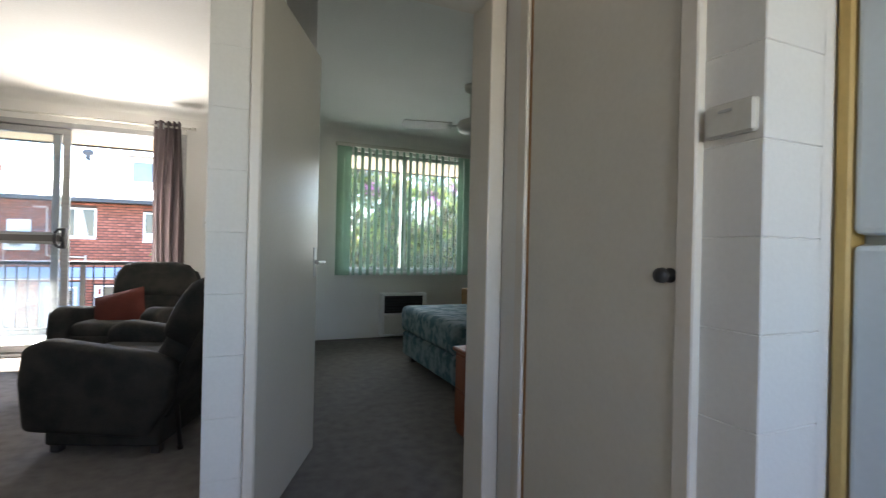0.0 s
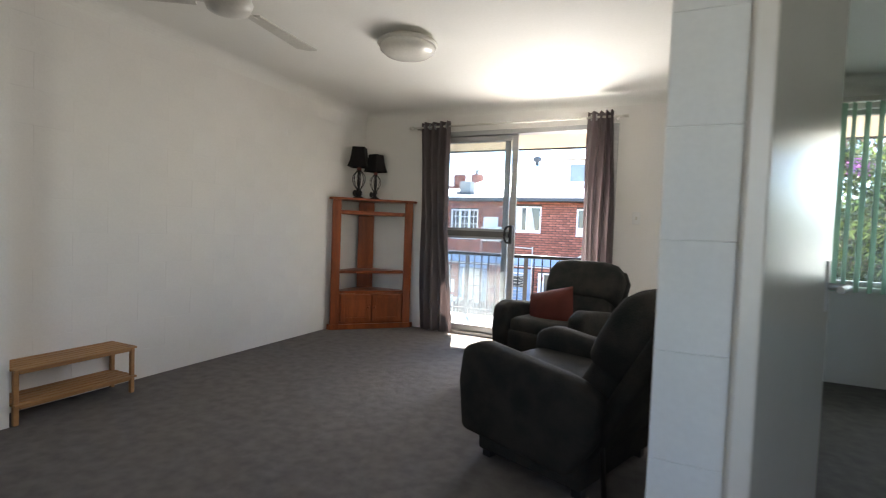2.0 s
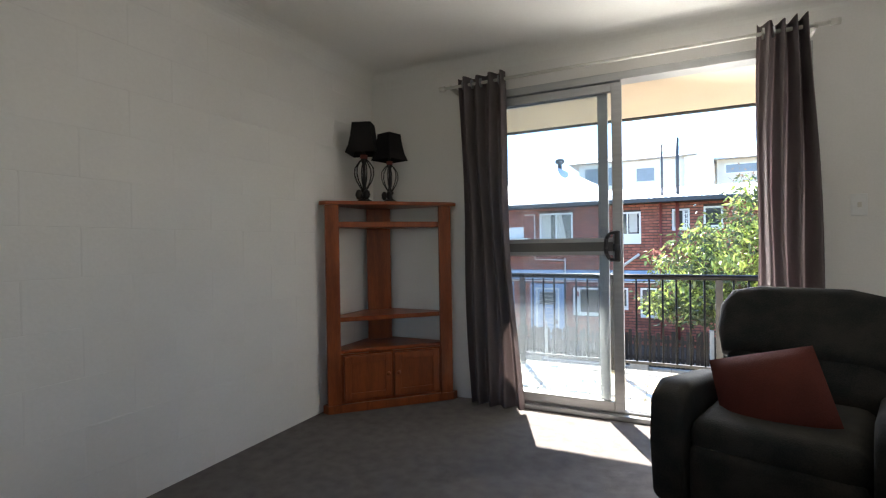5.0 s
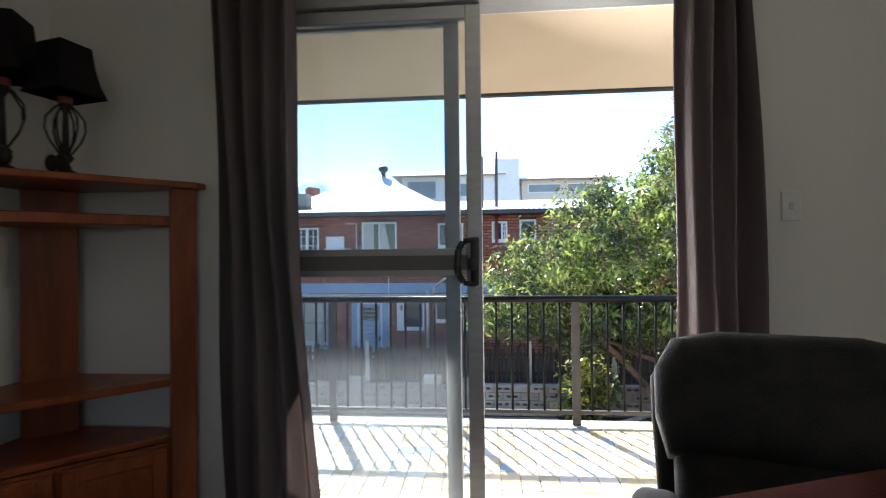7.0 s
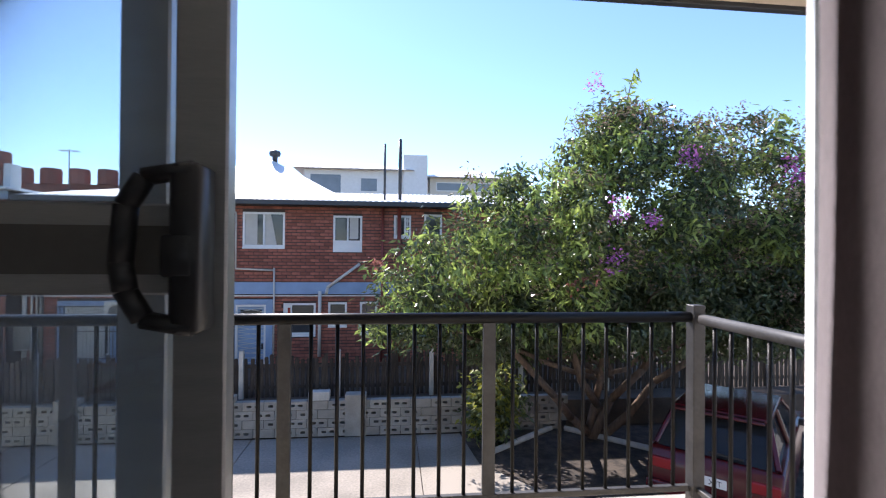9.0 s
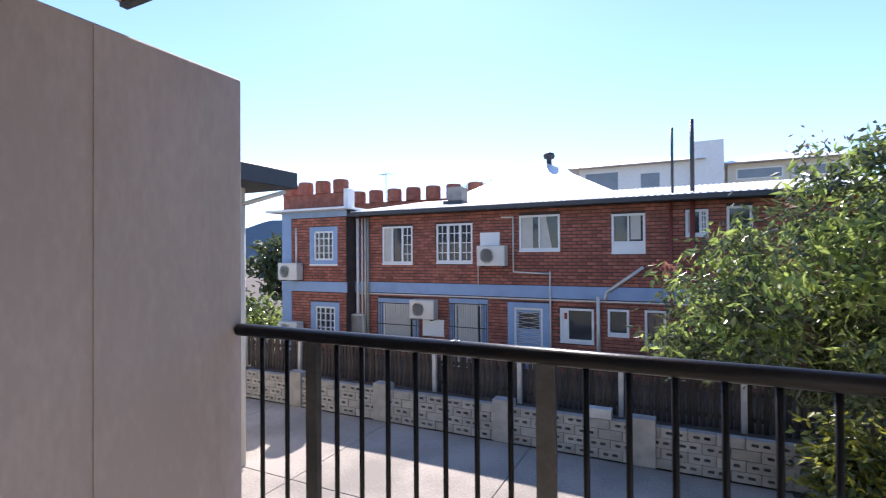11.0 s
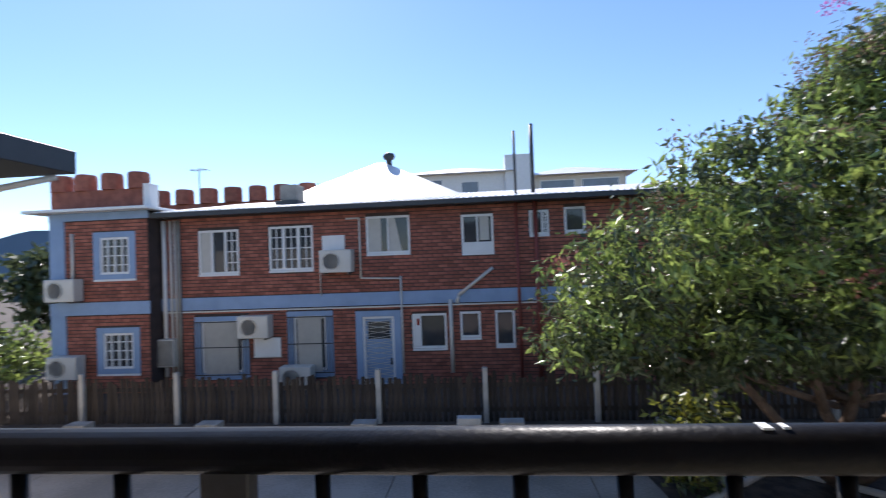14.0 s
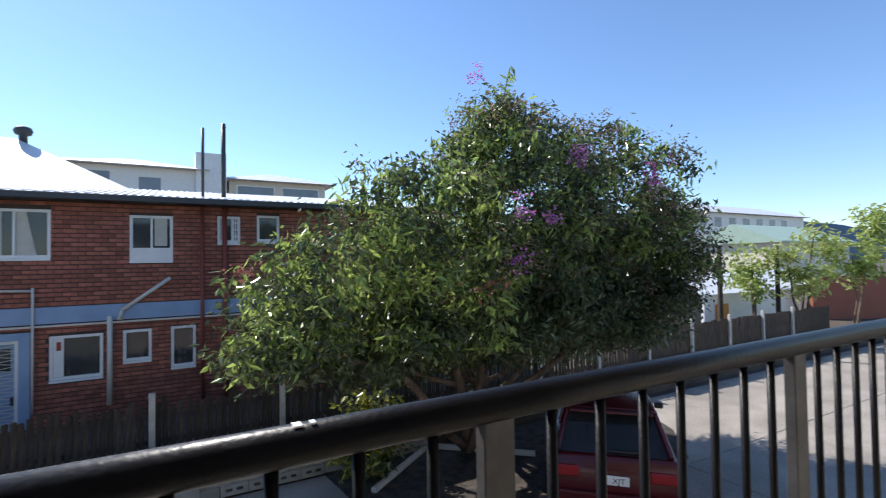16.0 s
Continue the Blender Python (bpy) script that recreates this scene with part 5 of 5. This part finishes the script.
heads = shell([(l[0], l[1], l[2] + 0.05, l[3] * 1.03, l[4], l[5] * 1.04) for l in lobes if l[2] > 0.8], 420, rng, 0.05)
add_mesh("dry_foliage", leaf_mesh("dry_foliage", heads, "seed", rng, 30, (0.06, 0.014), -0.3, 0.10), tree, "brown dry seed heads")["kind"] = "stuff"
for p in ((2.76, 11.3, 2.52), (2.86, 11.3, 2.4), (4.36, 11.3, 2.38), (4.5, 11.3, 2.3), (5.0, 11.3, 2.6), (1.63, 11.2, 1.62), (2.1, 11.2, 1.5), (1.63, 11.15, 0.95), (2.03, 12.7, 3.95)):
    add_mesh("blossom", leaf_mesh("blossom", [Vector(p) + Vector((rng.gauss(0, 0.06), rng.gauss(0, 0.06), rng.gauss(0, 0.07))) for _ in range(4)], "flower", rng, 15, (0.045, 0.022), 0, 0.05), tree, "magenta flower spray")
for p in ((1.29, 11.2, 0.72), (1.1, 11.2, 0.62), (-1.6, 11.6, 0.92)):
    add_mesh("blossom", leaf_mesh("blossom", [p] * 2, "flower_o", rng, 13, (0.05, 0.025), 0, 0.07), tree, "faded salmon flower spray")

bush = thing("variegated_bush", (0.55, 13.75, G), "yellow and green variegated bush in the corner", "bush")
bm = bmesh.new()
for i in range(5):
    limb(bm, (0, 0, 0), (rng.uniform(-0.35, 0.35), rng.uniform(-0.3, 0.3), rng.uniform(0.8, 1.3)), 0.02, 0.006, rng, 3, 0.04)
part("stems", bm, "bark", bush)
add_mesh("foliage", leaf_mesh("foliage", shell([(0, 0, 0.8, 0.42, 0.4, 0.6)], 60, rng, 0.6), "leaf_yellow", rng, 14, (0.16, 0.035)), bush)
add_mesh("green_foliage", leaf_mesh("green_foliage", shell([(0, 0, 0.75, 0.42, 0.4, 0.6)], 60, rng, 0.6), "leaf", rng, 14, (0.16, 0.035)), bush)


def small_tree(at, h, lobes, label, count, mats=("leaf_light", "leaf"), size=(0.22, 0.07)):
    e = thing("garden_tree", at, label, "tree", group="garden trees")
    bm = bmesh.new()
    for l in lobes:
        limb(bm, (0, 0, 0), l[:3], 0.06, 0.02, rng, 4, 0.1)
    part("trunk", bm, "bark", e)
    for m, k in zip(mats, (0.55, 0.45)):
        add_mesh("crown", leaf_mesh("crown", shell(lobes, int(count * k), rng, 0.7), m, rng, 14, size), e)
    return e


small_tree((18.0, 16.9, G), 3, [(0, 0, 2.5, 0.8, 0.8, 0.8), (0.3, 0.2, 3.4, 0.7, 0.7, 0.6)], "slender green garden tree beyond the fence", 70, ("leaf_pale", "leaf_light"), (0.22, 0.06))
small_tree((19.2, 15.7, G), 4, [(0, 0, 2.6, 0.9, 0.9, 0.7), (0.5, -0.2, 4.2, 0.8, 0.8, 0.7), (-0.6, 0.3, 3.5, 0.6, 0.6, 0.5)], "pale green open-crowned tree by the drive", 70, ("leaf_pale", "leaf_pale"), (0.30, 0.05))
small_tree((20.9, 14.7, G), 4, [(0, 0, 3.4, 1.0, 1.0, 1.0), (0.9, -0.3, 4.6, 0.9, 0.9, 0.7)], "pale green tree by the far drive", 90, ("leaf_pale", "leaf_light"), (0.32, 0.06))
small_tree((-21, 26, G), 4, [(0, 0, 3.2, 2.2, 2.2, 1.9), (1.5, 1, 2.4, 1.6, 1.6, 1.4)], "dark street tree beyond the brick house", 260, ("leaf", "leaf"), (0.4, 0.14))
small_tree((-14.6, 17.5, G), 2, [(0, 0, 1.5, 1.3, 1.2, 0.8), (-1.2, 0.5, 1.4, 1.0, 1.0, 0.7)], "bright green hedge shrub beside the street", 150, size=(0.16, 0.06))


def palm(at, h, label):
    e = thing("palm_tree", at, label, "palm tree", group="palms")
    bm = bmesh.new()
    limb(bm, (0, 0, 0), (0, 0, h), 0.14, 0.10, rng, 6, 0.03)
    part("trunk", bm, "bark", e, "", True)
    for i in range(13):
        a, up = i * 2.4, rng.uniform(0.1, 0.9)
        vs, fs = [], []
        prev = Vector((0, 0, h))
        d = Vector((math.cos(a), math.sin(a), up)).normalized()
        side = Vector((-math.sin(a), math.cos(a), 0))
        for k in range(14):
            p = prev + d * 0.17
            d = (d + Vector((0, 0, -0.14))).normalized()
            for s in (-1, 1):
                j = len(vs)
                L = 0.55 * math.sin(math.pi * (k + 1.5) / 16)
                tip = p + side * s * L + Vector((0, 0, -0.25 * L)) + d * L * 0.4
                vs += [p - d * 0.03, p + d * 0.03, tip]
                fs += [(j, j + 1, j + 2)]
            prev = p
        me = bpy.data.meshes.new("frond")
        me.from_pydata([tuple(v) for v in vs], [], fs)
        me.materials.append(M["leaf"])
        add_mesh("frond", me, e)
    return e


palm((-17.5, 25, G), 6.2, "feathery palm behind the brick tower")
palm((-14.4, 38, G), 8.6, "distant palm crown behind the hipped roof")

# ---- car ----
car = thing("car", (2.75, 10.75, G), "red older hatchback car parked under the tree", "car", -46)
bm = bmesh.new()
prism(bm, [(0.02, 0.28), (0.0, 0.50), (0.02, 0.72), (0.10, 0.88), (1.0, 0.92), (2.75, 0.93), (3.7, 0.78), (3.85, 0.55), (3.85, 0.28), (3.4, 0.2), (0.4, 0.2)], -0.8, 0.8, 0)
bmesh.ops.bevel(bm, geom=bm.edges[:], offset=0.05, segments=3, affect="EDGES", profile=0.5)
part("body", bm, "carred", car, "", True)
lo = [(-0.72, 0.16, 0.88), (0.72, 0.16, 0.88), (0.72, 2.75, 0.92), (-0.72, 2.75, 0.92)]
hi = [(-0.56, 0.62, 1.36), (0.56, 0.62, 1.36), (0.56, 1.95, 1.36), (-0.56, 1.95, 1.36)]
for a, b, nm in ((0, 1, "rear_window"), (1, 2, "side_window"), (2, 3, "windscreen"), (3, 0, "side_window")):
    bm = bmesh.new()
    bm.faces.new([bm.verts.new(p) for p in (lo[a], lo[b], hi[b], hi[a])])
    bmesh.ops.solidify(bm, geom=bm.faces[:], thickness=0.006)
    part(nm, bm, "winglass", car, "dark tinted car window")
bm = box((-0.60, 0.52, 1.345), (0.60, 2.02, 1.40), 0.025, 2)
part("roof", bm, "carred", car, "", True)
for x in (-1, 1):
    for a, b in (((0.72, 0.16, 0.9), (0.575, 0.6, 1.36)), ((0.73, 1.3, 0.93), (0.585, 1.3, 1.36)), ((0.72, 2.75, 0.92), (0.575, 1.97, 1.36))):
        bm = bmesh.new()
        rod(bm, (x * a[0], a[1], a[2]), (x * b[0], b[1], b[2]), 0.035, n=8)
        part("pillar", bm, "carred", car)
    part("tail_light", box((x * 0.6 - 0.16, -0.012, 0.62), (x * 0.6 + 0.16, 0.05, 0.76), 0.012), "lens", car, "red tail light")
    part("mirror", box((x * 0.86 - 0.07, 2.25, 0.93), (x * 0.86 + 0.07, 2.35, 1.03), 0.02), "black", car)
    for y in (0.72, 3.1):
        bm = bmesh.new()
        rod(bm, (x * 0.62, y, 0.29), (x * 0.82, y, 0.29), 0.29, n=24)
        wh = part("wheel", bm, "tyre", car, "", True)
        bm = bmesh.new()
        rod(bm, (x * 0.80, y, 0.29), (x * 0.826, y, 0.29), 0.18, n=20)
        part("rim", bm, "alu", wh)
part("bumper", box((-0.80, -0.06, 0.30), (0.80, 0.06, 0.46), 0.03, 2), "carred", car)
part("spoiler", box((-0.55, 0.40, 1.34), (0.55, 0.60, 1.385), 0.015), "carred", car)
part("wiper", box((-0.05, 0.14, 0.93), (0.35, 0.17, 0.95)), "black", car)
pl = part("number_plate", box((-0.19, -0.022, 0.56), (0.19, -0.006, 0.68), 0.004), "white", car, "white number plate with dark letters")
cu_t = bpy.data.curves.new("plate_text", "FONT")
cu_t.body, cu_t.size, cu_t.align_x, cu_t.extrude = "XJT", 0.10, "CENTER", 0.001
tx = new("plate_letters", cu_t)
dg = bpy.context.evaluated_depsgraph_get()
tm = bpy.data.meshes.new_from_object(tx.evaluated_get(dg))
bpy.data.objects.remove(tx)
tm.materials.clear()
tm.materials.append(M["black"])
o = add_mesh("letters", tm, pl, "dark registration letters")
o.matrix_basis = pose(0.06, -0.0235, 0.585, 90, 0, 0)

# ---- distance ----
def block(name, at, sx, sy, h, wall, label, roofs=None, wins=(), turn=0):
    e = thing(name, at, label, "building", turn)
    part("wall", box((-sx, -sy, 0), (sx, sy, h), 0.02), wall, e)
    if roofs:
        kind, over, rise, m = roofs
        bm = bmesh.new()
        if kind == "hip":
            vs = [bm.verts.new(p) for p in ((-sx - over, -sy - over, h), (sx + over, -sy - over, h), (sx + over, sy + over, h), (-sx - over, sy + over, h),
                                            (-sx + sy, 0, h + rise), (sx - sy, 0, h + rise))]
            for f in ((0, 1, 5, 4), (1, 2, 5), (2, 3, 4, 5), (3, 0, 4), (3, 2, 1, 0)):
                bm.faces.new([vs[i] for i in f])
        else:
            prism(bm, [(-sy - over, h), (0, h + rise), (sy + over, h), (sy + over, h - 0.15), (-sy - over, h - 0.15)], -sx - over, sx + over, 0)
        part("roof", bm, m, e)
    for x0, x1, z0, z1 in wins:
        w_ = part("window", box((x0, -sy - 0.04, z0), (x1, -sy + 0.02, z1)), "white", e)
        part("pane", box((x0 + 0.1, -sy - 0.055, z0 + 0.1), (x1 - 0.1, -sy - 0.042, z1 - 0.1)), "farglass", w_)
    return e


block("white_apartment_building", (-5.0, 55, G), 4.7, 4, 11.3, "white", "white apartment building with pale hipped roof behind the house", ("hip", 0.9, 1.3, "roof"),
      [(-4.2, -1.2, 9.0, 10.9), (0.5, 2.2, 9.2, 10.6)])
block("lift_tower", (0.75, 52, G), 1.15, 1.4, 12.8, "white", "plain white rooftop tower block", None)
block("roofed_terrace", (6.4, 55, G), 4.2, 3.5, 10.8, "cream", "low white terrace with a dark verandah", ("hip", 0.9, 1.3, "roof"), [(-3.6, -0.4, 9.5, 10.4), (0.2, 3.6, 9.5, 10.4)])
block("cream_house", (60, 36.5, G), 8.0, 4.5, 5.0, "cream", "cream gabled house with a pale green metal roof", ("gable", 0.5, 2.0, "green_roof"), [(-6.0, -3.4, 2.9, 4.3), (-1.5, 1.5, 2.9, 4.3)])
cp = thing("carport", (22.7, 19.0, G), "white carport with a sloping pale metal roof", "carport")
bm = bmesh.new()
prism(bm, [(-1.0, 1.86), (-1.0, 1.94), (1.5, 2.68), (1.5, 2.60)], -6.2, 6.3, 0)
part("roof", bm, "roof", cp, "pale sloping metal roof")
part("wall", box((-6.0, -0.85, 0), (1.5, -0.7, 1.86), 0.01), "white", cp, "white front wall")
part("wall", box((-6.0, 1.2, 0), (6.0, 1.35, 2.4), 0.01), "white", cp, "white back wall")
for x in (3.6, 6.0):
    part("post", box((x - 0.05, -0.85, 0), (x + 0.05, -0.75, 1.87), 0.01), "white", cp)
e = thing("orange_sign", (17.9, 18.13, G + 0.6), "orange painted sign panel on the carport wall", "sign")
part("panel", box((-0.45, -0.04, 0), (0.45, 0.0, 0.9), 0.01), "orange", e)
part("border", box((-0.5, -0.02, -0.05), (0.5, 0.015, -0.001)), "white", e)
block("terracotta_wall", (27.2, 15.2, G), 4.2, 0.15, 2.5, "terra", "terracotta-red rendered boundary wall", None, [], -30)
block("white_hall", (122, 80, G), 28, 8, 13.7, "white", "large white hall with a pale roof in the distance", ("hip", 1.5, 3.0, "roof"), [(-26 + i * 6, -23 + i * 6, 10.5, 12.8) for i in range(8)])
# skyline hills; the haze of distance is painted in as blue
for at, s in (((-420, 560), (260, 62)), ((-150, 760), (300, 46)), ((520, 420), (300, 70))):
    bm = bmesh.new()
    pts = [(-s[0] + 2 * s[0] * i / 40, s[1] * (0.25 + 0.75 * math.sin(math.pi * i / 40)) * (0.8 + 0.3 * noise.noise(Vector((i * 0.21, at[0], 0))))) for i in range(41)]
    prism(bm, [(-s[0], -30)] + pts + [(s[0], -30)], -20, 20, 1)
    o = structure("backdrop_hill", bm, "hill", "skyline hills with haze put into their blue", "hill")
    o.matrix_world = pose(at[0], at[1], 0, 0, 0, math.degrees(math.atan2(-at[0], at[1])))
for at in ((15.2, 16.6), (18.8, 16.4)):
    e = thing("utility_pole", (*at, G), "weathered timber pole beyond the fence", "pole", group="timber poles")
    bm = bmesh.new()
    rod(bm, (0, 0, 0), (0, 0, 3.9), 0.09, 0.08, 10)
    part("pole", bm, "paling", e)
    part("cap", box((-0.1, -0.1, 3.9), (0.1, 0.1, 3.94)), "post_w", e)

# ---- painted blocks of the living room wall ----
shared = {}
for r in range(12):
    y = 2.02
    first = 0.2 if r % 2 else 0.4
    while y < 5.49:
        L = min(first, 5.5 - y)
        first = 0.4
        key = round(L, 2)
        if key not in shared:
            shared[key] = mesh("block", box((-3.47, 0, 0), (-3.45, L, 0.2), 0.0009), "wall")
        o = new("block", shared[key])
        o.parent, o.location = wall_w, (0, y, r * 0.2)
        y += L

# ---- balcony tiles ----
tl = thing("floor_balcony_tiles", (0, 0, BZ - 0.012), "small cream, white and blue-grey balcony floor tiles", "tiles", kind="structure")
rng = random.Random(8)
tm = {}
for k in ("tile_cream", "tile_white", "tile_blue"):
    t = bmesh.new()
    bx(t, (0.002, 0.002, 0), (0.098, 0.098, 0.012), 0.002)
    tm[k] = mesh("tile", t, k)
rest = {k: bmesh.new() for k in tm}
n = 0
for j in range(13):
    for i in range(30):
        k = rng.choices(("tile_cream", "tile_white", "tile_blue"), (0.48, 0.41, 0.11))[0]
        x, y = -3.02 + i * 0.1, 5.7 + j * 0.1
        if 4 <= i < 27 and n < 300:
            o = new("tile", tm[k])
            o.parent, o.location = tl, (x, y, 0)
            n += 1
        else:
            bx(rest[k], (x + 0.002, y + 0.002, 0), (x + 0.098, y + 0.098, 0.012))
for k in rest:
    tagged(part("tiles_beyond", rest[k], k, tl), kind="stuff")
